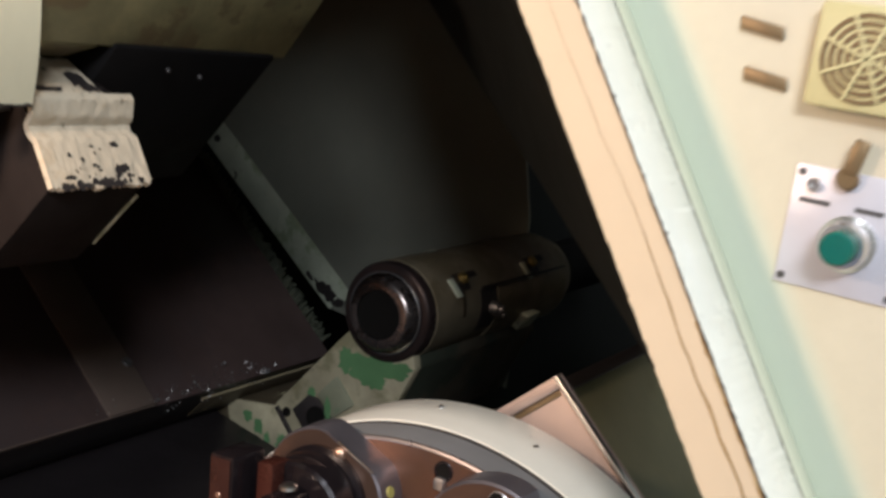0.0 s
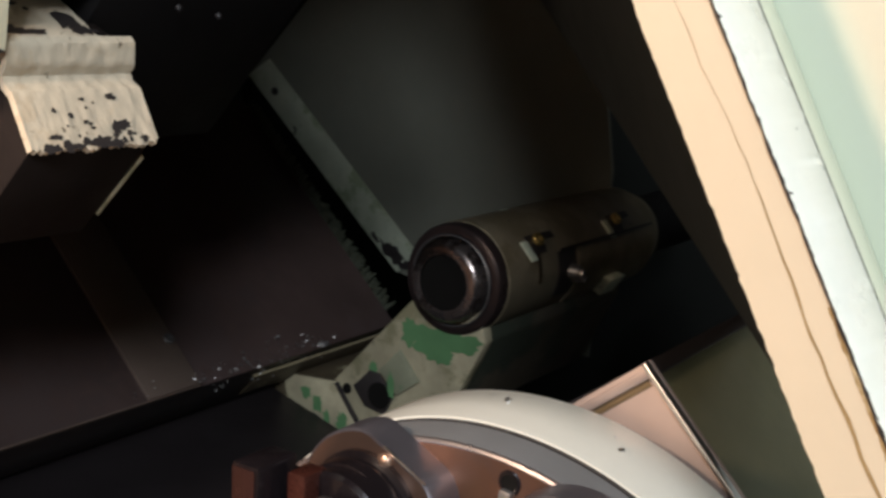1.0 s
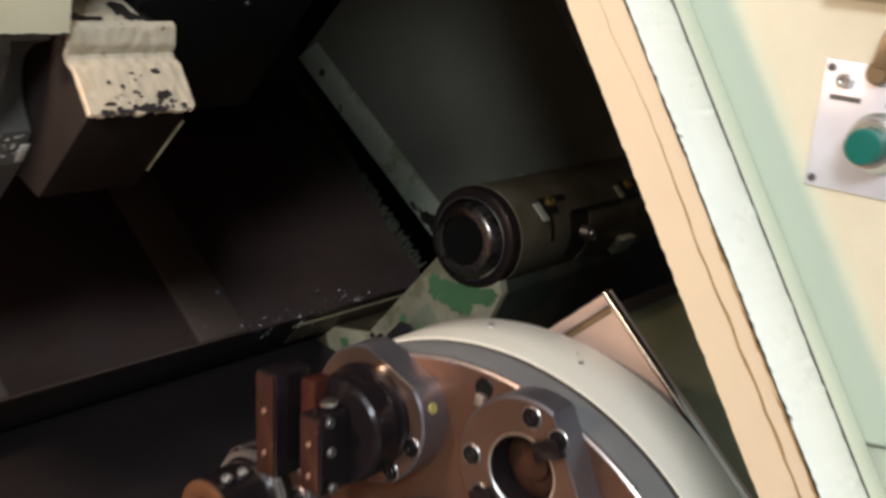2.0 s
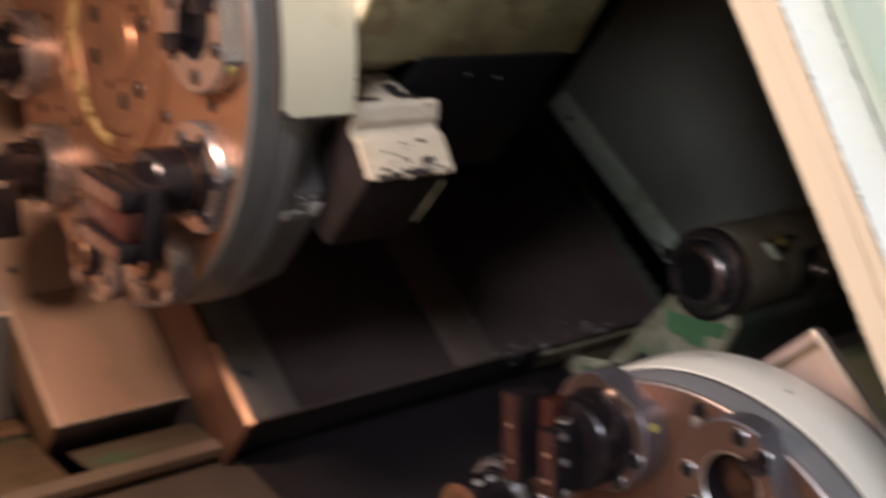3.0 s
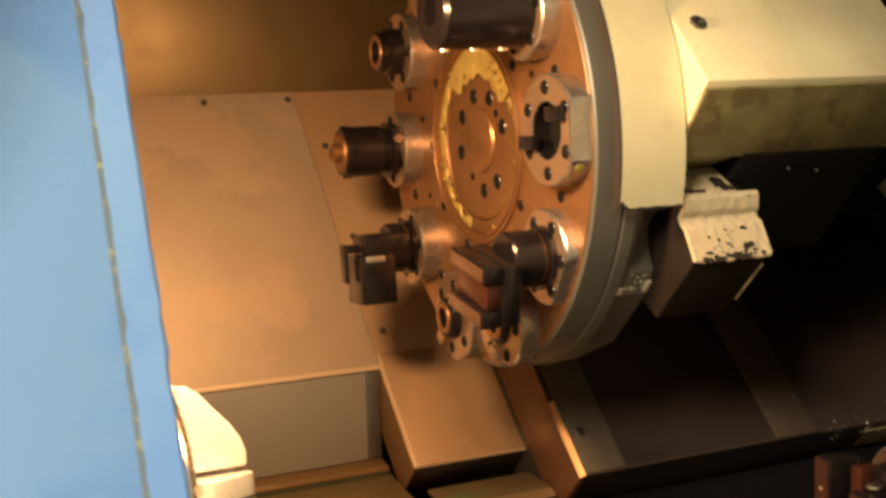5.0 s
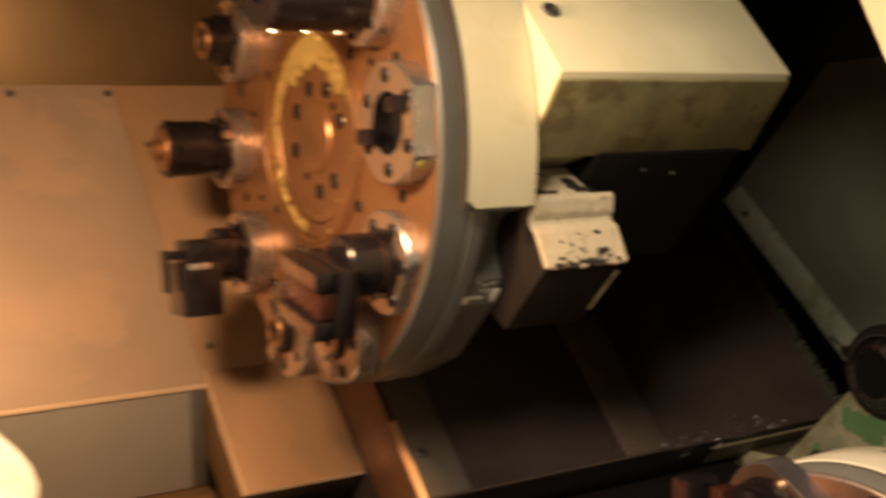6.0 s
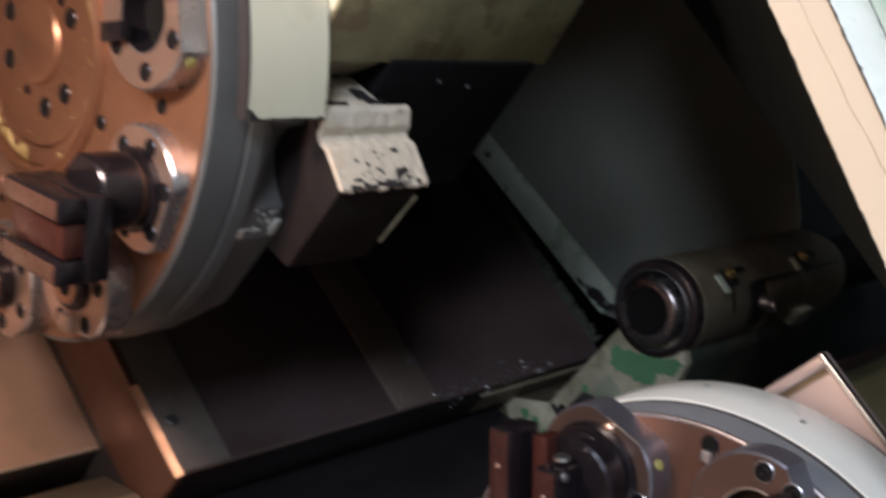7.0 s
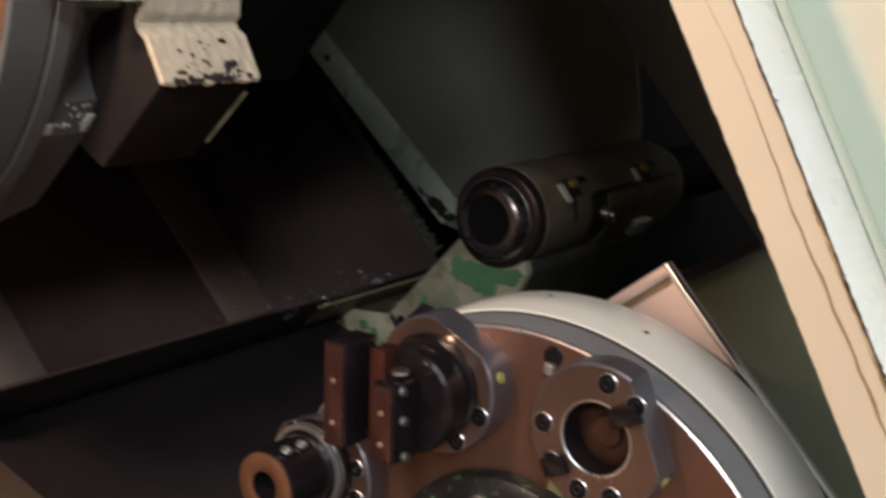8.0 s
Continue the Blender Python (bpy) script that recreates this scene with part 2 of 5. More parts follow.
setting("ceiling", slab((-4, -4, 3.6), (8, 0, 0), (0, 7, 0), (0, 0, 0.1), 0), HALL, "plain grey hall ceiling", "ceiling")

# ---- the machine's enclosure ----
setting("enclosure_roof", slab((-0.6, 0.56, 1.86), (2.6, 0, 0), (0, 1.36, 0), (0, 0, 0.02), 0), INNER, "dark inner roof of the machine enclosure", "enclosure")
# unseen bar, added to keep hall light off the upper guard plate
setting("light_shield_header", prism([(0.475, 1.66), (0.565, 1.86), (0.600, 1.86), (0.510, 1.66)], -0.6, 0.70, 0.001), INNER, "unseen header added over the opening to hold off hall light", "enclosure")
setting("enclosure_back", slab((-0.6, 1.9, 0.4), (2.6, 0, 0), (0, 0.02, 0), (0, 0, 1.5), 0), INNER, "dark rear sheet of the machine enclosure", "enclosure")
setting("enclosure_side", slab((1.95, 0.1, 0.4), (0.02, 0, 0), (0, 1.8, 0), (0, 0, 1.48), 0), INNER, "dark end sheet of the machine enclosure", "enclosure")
# out of view; its tan throws warm light onto metals facing the chuck
setting("enclosure_end", slab((-0.60, 0.30, 0.4), (0.40, 0, 0), (0, 1.6, 0), (0, 0, 1.46), 0), material("warm_reflector_paint", (0.62, 0.46, 0.32), 0.5, 0.1, 0.8, 4, 0.05, 60), "unseen headstock wall, coloured tan to reflect warm light", "enclosure")
setting("enclosure_bottom", slab((-0.6, -0.1, 0.40), (2.6, 0, 0), (0, 2.0, 0), (0, 0, 0.02), 0), SOOT, "oily bottom tray of the machine", "tray")


def along(o, *steps):
    """A point from (y, z) by steps along U and V: (u, v)."""
    p = Vector((0, o[0], o[1]))
    for u, v in steps:
        p = p + U * u + V * v
    return (p.y, p.z)


def strip_uv(o, u0, u1, v0, v1):
    return [along(o, (u0, v0)), along(o, (u1, v0)), along(o, (u1, v1)), along(o, (u0, v1))]


def screw(name, at, axis, r, mat, parent, height=0.004, socket=True):
    """A socket-head screw with its recess."""
    a = Vector(axis).normalized()
    p = Vector(at)
    prof = [(0, 0), (0, r), (height * 0.8, r), (height, r * 0.88), (height, r * 0.5), (height * 0.35, r * 0.45), (height * 0.35, 0)] if socket else [(0, 0), (0, r), (height * 0.6, r), (height, r * 0.6), (height, 0)]
    return part(name, turned(prof, p, a, 14, closed=False), mat, parent)


# rear wall sheets: a bright one by the chuck, a duller one behind the turret, a brown one above
WALL_LOW, WALL_TOP = (1.200, 1.046), (1.364, 1.425)
rear = setting("rear_wall_sheet", slab((-0.199, *WALL_LOW), X * 0.584, (-0.047, 0.164, 0.379), (0, 0.012, -0.005), 0.001), SHEET, "bright brushed sheet wall behind the chuck", "wall panel")
side_sheet = setting("turret_wall_sheet", prism([(1.206, 1.046), (1.370, 1.425), (1.382, 1.421), (1.218, 1.040)], 0.30, 0.80, 0.001), SHEET_RED, "duller screwed sheet wall behind the turret", "wall panel")
WALL_DIR = Vector((0, 0.164, 0.379)).normalized()
WALL_OUT = Vector((0, -0.379, 0.164)).normalized()
for k, along_wall in enumerate((0.035, 0.175, 0.315)):
    p = Vector((0.404 - 0.10 * along_wall, 1.206, 1.046)) + WALL_DIR * (along_wall + 0.01)
    screw("screw", p, WALL_OUT, 0.0045, STEEL_DARK, side_sheet, 0.003)
for k in range(5):
    p = Vector((-0.15 + 0.12 * k, 1.200, 1.046)) + WALL_DIR * 0.40
    screw("screw", p, WALL_OUT, 0.0045, STEEL_DARK, rear, 0.003)
setting("upper_wall_sheet", prism([(1.3705, 1.4120), (1.3705, 1.855), (1.386, 1.855), (1.386, 1.4120)], -0.199, 1.40, 0.001), UPPER_SHEET, "brown stained upper sheet over the rear wall", "wall panel")

# the highlight on the sheet's bottom edge is a light-coloured strip
setting("rear_wall_lip", prism([(1.1990, 1.0398), (1.1998, 1.0460), (1.2040, 1.0460), (1.2080, 1.0398)], -0.199, 0.3838, 0.0006), EDGE_BRIGHT, "bright folded lower edge of the rear wall sheet", "wall panel")
# recess beside the chuck, below the bright wall
PLANE = WALL_LOW
setting("recess_panel", prism([(1.2025, 1.0395), (1.2140, 0.9175), (1.2245, 0.9175), (1.2195, 1.0395)], -0.199, 0.384, 0.0005), RECESS_GREY, "grey steel panel set upright below the wall sheet", "wall panel")
setting("recess_lip", prism([(1.2140, 0.9170), (1.188, 0.9115), (1.186, 0.905), (1.2140, 0.905)], -0.199, 0.384, 0.001), SHEET_DIM, "narrow bare ledge under the recessed panel", "ledge")
setting("recess_skirt", prism([(1.185, 0.9035), (1.02, 0.873), (1.02, 0.860), (1.185, 0.885)], -0.199, 0.383, 0.001), material("stained_skirt", (0.30, 0.195, 0.11), 0.42, 0.3, 0.5, 9, 0.10, 70, second=(0.16, 0.11, 0.055), second_level=0.48, wear=(0.10, 0.075, 0.04), wear_scale=24, wear_level=0.66), "brown stained skirt sheet below the ledge", "machine bed")
setting("pan_lip", prism([(0.990, 0.893), (1.004, 0.901), (1.012, 0.888), (0.998, 0.880)], -0.199, 0.528, 0.001), material("dull_lip_sheet", (0.34, 0.24, 0.165), 0.45, 0.4, 0.65, 8, 0.08, 70), "folded sheet lip along the chip pan", "lip")
setting("ledge_seam", prism([(1.1862, 0.9048), (1.1755, 0.9030), (1.1755, 0.9020), (1.1862, 0.9036)], -0.199, 0.3825, 0.0003), material("old_green_seam", (0.045, 0.055, 0.028), 0.5, 0.0, 0.5, 40, 0.2, 90, wear=(0.12, 0.13, 0.05), wear_scale=60, wear_level=0.6), "dark greenish seam under the ledge", "seam")
setting("recess_fold", prism([(1.2010, 1.0385), (1.2125, 0.9180), (1.2138, 0.9180), (1.2023, 1.0385)], 0.364, 0.3838, 0.0004), STEEL_DARK, "dark folded end of the recessed panel", "wall panel")

# the sheet cover beside the turret, a folded box on the slanted bed
cover = thing("slide_cover", (0.47, 1.15, 0.99), "bare folded sheet cover on the slanted bed", "machine cover")
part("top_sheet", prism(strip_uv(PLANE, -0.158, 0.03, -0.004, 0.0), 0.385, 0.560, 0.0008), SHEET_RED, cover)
# shade on the cover's side and front is put into darker materials
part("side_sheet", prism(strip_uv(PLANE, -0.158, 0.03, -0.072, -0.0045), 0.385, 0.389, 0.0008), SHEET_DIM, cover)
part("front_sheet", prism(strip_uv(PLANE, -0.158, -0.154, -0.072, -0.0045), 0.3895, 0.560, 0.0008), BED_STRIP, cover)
# thin light strips carry the highlights on the cover's two folds
part("bright_edge", slab((0.3842, *along(PLANE, (-0.158, -0.0022))), U * 0.186, X * 0.0034 + V * 0.0030, X * 0.0005 - V * 0.0006, 0), EDGE_BRIGHT, cover, "fold with its edge highlight put into the colour")
part("bright_edge", slab((0.386, *along(PLANE, (-0.1590, -0.002))), X * 0.174, U * 0.0016 + V * 0.0030, U * 0.0007 - V * 0.0004, 0), EDGE_BRIGHT, cover, "fold with its edge highlight put into the colour")
part("green_ledge", prism([(1.0035, 0.9010), (1.062, 0.9075), (1.062, 0.9020), (1.0035, 0.8965)], 0.386, 0.5275, 0.001), material("old_green_ledge", (0.13, 0.095, 0.060), 0.45, 0, 0.5, 14, 0.15, 80, second=(0.06, 0.10, 0.045), second_level=0.56, wear_scale=24, wear=(0.05, 0.045, 0.03), wear_level=0.68), cover, "ledge with old green paint under the cover")

# the long telescoping way cover, of overlapping dark plates
RAIL = (0.937, 0.930)
way = thing("way_cover", (0.9, 1.0, 0.95), "dark oily telescoping way cover on the slanted bed", "way cover")
part("end_plate", prism(strip_uv(RAIL, -0.006, 0.26, -0.086, 0.003), 0.529, 0.538, 0.0015), material("red_oxide_plate", (0.17, 0.078, 0.045), 0.42, 0.3, 0.55, 14, 0.1, 80, second=(0.12, 0.055, 0.035), second_level=0.5, wear_scale=20), way, "dark red-brown wiper plate at the cover's end")
# added chamfer strip, orange for the lamp's glint on the plate
part("plate_edge", slab((0.5284, *along(RAIL, (-0.0055, 0.0015))), U * 0.105, X * 0.0065 + V * 0.0055, X * 0.001 - V * 0.0012, 0), GLINT_EDGE, way, "top edge with the lamp's glint put into its colour")
for x0, x1, lift, mat, name in ((0.5385, 0.595, 0.0025, SCUFFED, "joint_strip"), (0.595, 0.823, 0.0, BED_DARK, "cover_plate"), (0.823, 0.889, 0.0025, BED_STRIP, "joint_strip"), (0.889, 1.215, -0.006, BED_DARK, "cover_plate")):
    part(name, prism(strip_uv(RAIL, -0.001, 0.36, -0.010, lift), x0, x1, 0.0012), mat, way)
for x in (0.553, 0.882):
    p = Vector((x, *along(RAIL, (0.054, 0.0025))))
    screw("screw", p, V, 0.006, STEEL_DARK, way, 0.003)
part("rail_edge", prism(strip_uv(RAIL, -0.0030, -0.0012, -0.004, 0.0012), 0.5385, 0.889, 0.0004), BED_STRIP, way, "worn front edge of the cover")
part("front_face", prism(strip_uv(RAIL, 0.004, 0.012, -0.086, -0.0105), 0.5385, 1.215, 0.001), SOOT, way)
setting("bed_casting", prism([along(RAIL, (0.015, -0.09)), along(RAIL, (0.40, -0.09)), (1.30, 0.90), (1.06, 0.80)], 0.541, 1.215, 0.001), SOOT, "black oily bed casting under the covers", "machine bed")
# lamp light fading along the pan is put into the three sheets' colours
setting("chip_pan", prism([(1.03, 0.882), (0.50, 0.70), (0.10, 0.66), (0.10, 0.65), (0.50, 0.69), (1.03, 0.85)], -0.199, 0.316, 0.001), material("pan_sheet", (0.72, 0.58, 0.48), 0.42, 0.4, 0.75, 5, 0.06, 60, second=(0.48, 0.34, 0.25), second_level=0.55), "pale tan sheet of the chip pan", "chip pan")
setting("chip_pan_3", prism([(1.03, 0.879), (0.50, 0.697), (0.10, 0.657), (0.10, 0.647), (0.50, 0.687), (1.03, 0.847)], 0.319, 0.556, 0.001), material("pan_sheet_dimmed", (0.17, 0.12, 0.09), 0.40, 0.2, 0.6, 7, 0.08, 70, spec=0.3), "oily chip pan sheet, the dimmer light put into its colour", "chip pan")
setting("chip_pan_2", prism([(1.03, 0.879), (0.50, 0.697), (0.10, 0.657), (0.10, 0.647), (0.50, 0.687), (1.03, 0.847)], 0.557, 1.068, 0.001), CHIP_PAN, "oily chip pan sheet, the dimmer light put into its colour", "chip pan")

# brush at the far end of the way cover
bm = bmesh.new()
rng = random.Random(11)
for k in range(260):
    u = 0.02 + 0.33 * k / 260
    y, z = along(RAIL, (u, -0.012))
    lean = U * rng.uniform(-0.006, 0.006) + X * rng.uniform(-0.004, 0.004)
    slab((1.216, y, z), X * 0.004, U * 0.0012, V * rng.uniform(0.013, 0.020) + lean, 0, bm)
tagged(part("wiper_brush", bm, material("bristles", (0.060, 0.066, 0.042), 0.7, 0, 0.6, 30, 0.1, 90), way), "dull green bristle wiper", kind="stuff")

# ---- chuck ----
SPY, SPZ = 0.773, 1.015
chuck = thing("lathe_chuck", (0.0, SPY, SPZ), "bright steel four-jaw chuck on the spindle", "chuck")
part("chuck_body", turned([(0, 0), (0, 0.100), (0.006, 0.108), (0.010, 0.110), (0.085, 0.110), (0.090, 0.106), (0.090, 0.030), (0.05, 0.028), (0.05, 0)], (-0.055, SPY, SPZ), (1, 0, 0), 72, closed=False), material("turned_chuck_steel", (0.84, 0.77, 0.68), 0.24, 0.9, 0.85, 20, 0.04, 50, streak=(14, 1, 1)), chuck)
part("spindle_nose", rod((-0.16, SPY, SPZ), (-0.055, SPY, SPZ), 0.085, 48, 0.003), STEEL, chuck)


def chuck_jaw(angle):
    a = radians(angle)
    o = Vector((0, math.cos(a), math.sin(a)))
    s = X.cross(o)
    base = Vector((0.035, SPY, SPZ))
    bm = slab(base + o * 0.040 - s * 0.014, X * 0.006, o * 0.068, s * 0.028, 0.001)
    jaw = part("jaw", bm, GROUND_STEEL, chuck)
    bm = bmesh.new()
    prof = [(0.004, 0.106), (0.004, 0.030), (0.059, 0.030), (0.060, 0.042), (0.056, 0.056), (0.047, 0.070), (0.034, 0.085), (0.024, 0.098), (0.013, 0.106)]
    left = [bm.verts.new(base + X * x + o * r - s * 0.026) for x, r in prof]
    right = [bm.verts.new(base + X * x + o * r + s * 0.026) for x, r in prof]
    bm.faces.new(left)
    bm.faces.new(right[::-1])
    for i in range(len(prof)):
        j = (i + 1) % len(prof)
        bm.faces.new((left[j], left[i], right[i], right[j]))
    bmesh.ops.recalc_face_normals(bm, faces=bm.faces)
    step = part("jaw_step", soften(bm, 0.002), GROUND_STEEL, jaw)
    bm = bmesh.new()
    rows = [[bm.verts.new(base + X * (x + 0.0006) + o * (r + 0.0006) + s * w) for x, r in prof[2:]] for w in (-0.0075, -0.0050)]
    for i in range(len(rows[0]) - 1):
        bm.faces.new((rows[0][i], rows[0][i + 1], rows[1][i + 1], rows[1][i]))
    part("jaw_groove", bm, STEEL_DARK, step, "dark groove across the jaw")


for angle in (80, 170, 260, 350):
    chuck_jaw(angle)

# ---- upper turret ----
TX, TY, TZ = 0.410, 0.906, 1.328
upper = thing("upper_turret", (0.47, TY, TZ), "ten-station tool turret with warm-lit steel face", "tool turret")
UPPER_RIM = material("upper_rim_steel", (0.175, 0.175, 0.165), 0.42, 0.45, 0.7, 9, 0.08, 40, streak=(14, 1, 1))
part("disc", turned([(0, 0.112), (0, 0.2475), (0.002, 0.2490), (0.030, 0.2500), (0.031, 0.2480), (0.033, 0.2480), (0.034, 0.2510), (0.046, 0.2515), (0.046, 0.112)], (TX, TY, TZ), X, 120), UPPER_RIM, upper, "grey steel turret disc")
part("face_plate", turned([(-0.002, 0.108), (-0.002, 0.2445), (-0.0005, 0.2455), (-0.0002, 0.2455), (-0.0002, 0.108)], (TX, TY, TZ), X, 120), COPPERY, upper)
part("hub_lip", turned([(-0.0022, 0.1135), (-0.0055, 0.1125), (-0.0060, 0.1100), (-0.0040, 0.1090), (-0.0040, 0.1075), (-0.0065, 0.1065), (-0.0065, 0.1040), (0.001, 0.1035), (0.0045, 0.1030), (0.0045, 0.1135)], (TX, TY, TZ), X, 90), COPPERY, upper, "raised double lip round the hub")
part("hub_step", turned([(0.0045, 0.1030), (0.0020, 0.1020), (0.0015, 0.0890), (0.0040, 0.0875), (0.006, 0.0875), (0.006, 0.1030)], (TX, TY, TZ), X, 80), COPPERY, upper)
part("hub_disc", turned([(0.006, 0), (0.0035, 0), (0.0035, 0.086), (0.006, 0.087)], (TX, TY, TZ), X, 72, closed=False), COPPERY, upper)
part("hub_cap", turned([(0.0035, 0), (0.0, 0), (-0.0008, 0.030), (0.0002, 0.0345), (0.0025, 0.0365), (0.0035, 0.0365)], (TX, TY, TZ), X, 48, closed=False), COPPERY, upper)


def socket_hole(name, at, r, parent, depth=0.001):
    """A counterbored dark socket in a face that looks towards the chuck."""
    p = Vector(at)
    hole = part(name, turned([(0, r * 0.74), (0.0008, r * 0.80), (0.0010, r), (0, r * 1.12), (-0.0002, r * 1.12)], p, (-1, 0, 0), 20), BLACKED, parent)
    part("socket", rod(p - X * 0.0004, p + X * 0.0002, r * 0.76, 16, 0.0001), HOLE, hole)
    return hole


for a, r, size in ((-12, 0.053, 0.0078), (33, 0.052, 0.0078), (78, 0.050, 0.0078), (123, 0.052, 0.0078), (168, 0.056, 0.0078), (-57, 0.046, 0.0040), (148, 0.050, 0.0040), (-92, 0.055, 0.0078), (-128, 0.058, 0.0078)):
    socket_hole("hub_screw", (TX + 0.0035, TY + r * math.cos(radians(a)), TZ + r * math.sin(radians(a))), size, upper)
for k in range(10):
    a = radians(36 * k)
    socket_hole("face_hole", (TX - 0.0021, TY + 0.121 * math.cos(a), TZ + 0.121 * math.sin(a)), 0.0056, upper)
    a = radians(36 * k + 19)
    socket_hole("face_hole", (TX - 0.0021, TY + 0.193 * math.cos(a), TZ + 0.193 * math.sin(a)), 0.0056, upper)
    a = radians(36 * k + 13)
    socket_hole("face_hole", (TX - 0.0021, TY + 0.150 * math.cos(a), TZ + 0.150 * math.sin(a)), 0.0034, upper)


def index_plate():
    """The plate behind the disc: eighteen flats, with one scooped notch ending in a worn step."""
    bm = bmesh.new()
    rows = []
    steps = 180
    for k in range(steps):
        a = 2.0 * k - 180.0 + 0.6
        off = (a + 139.4) % 20.0 - 10.0
        r = 0.2505 * math.cos(radians(10)) / math.cos(radians(off))
        cut = 0.0
        if -161.4 < a < -145.4:
            f = (a + 161.4) / 16.0
            cut = 0.026 * math.sin(math.pi * f ** 0.75) ** 0.7
        c, d = math.cos(radians(a)), math.sin(radians(a))
        rows.append([bm.verts.new((TX + x, TY + q * c, TZ + q * d)) for x, q in ((0.047, 0.05), (0.047, r - 0.001), (0.048, r), (0.0535, r), (0.0555, r - cut), (0.0835, r - cut), (0.084, r - cut - 0.0005), (0.084, 0.05))])
    for p, q in zip(rows, rows[1:] + rows[:1]):
        for i in range(8):
            j = (i + 1) % 8
            bm.faces.new((p[i], p[j], q[j], q[i]))
    bmesh.ops.recalc_face_normals(bm, faces=bm.faces)
    return bm


plate = part("index_plate", index_plate(), material("index_plate_steel", (0.21, 0.20, 0.185), 0.38, 0.6, 0.6, 12, 0.1, 70, streak=(8, 1, 1), wear=(0.12, 0.11, 0.10), wear_scale=22, wear_level=0.6), upper, "many-sided steel plate behind the disc", 12)
na = radians(-139.6)
no, ne = Vector((0, math.cos(na), math.sin(na))), Vector((0, math.sin(na), -math.cos(na)))
nc = Vector((0, TY, TZ)) + no * 0.2496
SCUFF_BRIGHT = material("scuffed_bare_steel", (0.80, 0.76, 0.66), 0.45, 0.35, 0.6, 40, 0.15, 120)
part("bright_edge", slab(nc + X * 0.4572 - no * 0.0006, X * 0.0062, ne * 0.009, no * 0.0014, 0.0005), SCUFF_BRIGHT, plate, "bright worn corner")
part("bright_edge", slab(nc + X * 0.4870 - no * 0.0006, X * 0.0068, ne * 0.016, no * 0.0014, 0.0005), SCUFF_BRIGHT, plate, "bright worn corner")
rng = random.Random(61)
for k in range(16):
    w = rng.random() ** 1.6
    size = rng.uniform(0.0008, 0.0024)
    part("scuff", slab(nc + X * rng.uniform(0.460, 0.492) + ne * (0.001 + 0.026 * w) - no * 0.0006, X * size, ne * (size * rng.uniform(0.6, 1.8)), no * 0.0012, 0.0002), SCUFF_BRIGHT, plate)
part("neck", rod((TX + 0.084, TY, TZ), (0.60, TY, TZ), 0.19, 48, 0.003), SLIDE_BLACK, upper)

# pale curved guard over the front of the disc


def arc_band(x0, x1, r0, r1, a0, a1, seg, cy, cz):
    """A shell round the turret's axis between two angles, from +y towards +z."""
    bm = bmesh.new()
    rows = []
    for k in range(seg + 1):
        a = radians(a0 + (a1 - a0) * k / seg)
        c, s = math.cos(a), math.sin(a)
        rows.append([bm.verts.new((x, cy + r * c, cz + r * s)) for x, r in ((x0, r0), (x0, r1), (x1, r1), (x1, r0))])
    for p, q in zip(rows, rows[1:]):
        for i in range(4):
            j = (i + 1) % 4
            bm.faces.new((p[i], p[j], q[j], q[i]))
    bm.faces.new(rows[0])
    bm.faces.new(rows[-1][::-1])
    bmesh.ops.recalc_face_normals(bm, faces=bm.faces)
    return bm


part("rim_guard", arc_band(0.424, 0.492, 0.2665, 0.2705, 92, 196.5, 60, TY, TZ), COVER_PAINT, upper, "pale painted sheet guard round the rim")


part("guard_rim", arc_band(0.4220, 0.4236, 0.2600, 0.2708, 92, 196.4, 60, TY, TZ), SOOT, upper, "dark gap in front of the guard")


def worn_corner():
    """Broken paint along the lower edge of the rim guard."""
    rng = random.Random(61)
    bm = bmesh.new()
    rows = []
    for k in range(40):
        x = 0.4242 + 0.0675 * k / 39
        w = 0.0010 + 0.0012 * rng.random() + (0.006 if k < 3 else 0.003 if k < 5 else 0)
        pts = []
        for a in (radians(196.55), radians(196.55) - w / 0.27):
            pts.append(bm.verts.new((x, TY + 0.2708 * math.cos(a), TZ + 0.2708 * math.sin(a))))
        rows.append(pts)
    for p, q in zip(rows, rows[1:]):
        bm.faces.new((p[0], p[1], q[1], q[0]))
    bmesh.ops.recalc_face_normals(bm, faces=bm.faces)
    part("worn_paint_edge", bm, SOOT, upper, "dark line of broken paint")


worn_corner()

# housing and nose of the upper turret
part("housing", prism([(0.603, 1.361), (0.660, 1.297), (0.95, 1.55), (0.916, 1.756)], 0.4945, 0.762, 0.003), COVER_PAINT, upper, "pale green painted box housing")
part("housing_underside", prism([(0.6055, 1.3535), (0.6595, 1.2925), (0.6625, 1.2955), (0.6085, 1.3565)], 0.4950, 0.7615, 0.0008), MOTTLED, upper, "mottled olive underside, darker than the housing")
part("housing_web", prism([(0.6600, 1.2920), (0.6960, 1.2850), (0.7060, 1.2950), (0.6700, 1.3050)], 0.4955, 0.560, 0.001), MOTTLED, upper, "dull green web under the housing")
screw("housing_screw", (0.520, 0.649, 1.417), (0, -0.784, 0.621), 0.0085, STEEL_DARK, upper, 0.004)
part("slide", prism([(0.655, 1.292), (0.76, 1.19), (1.10, 1.50), (0.94, 1.60)], 0.572, 0.745, 0.002), SLIDE_BLACK, upper, "black oily turret slide")
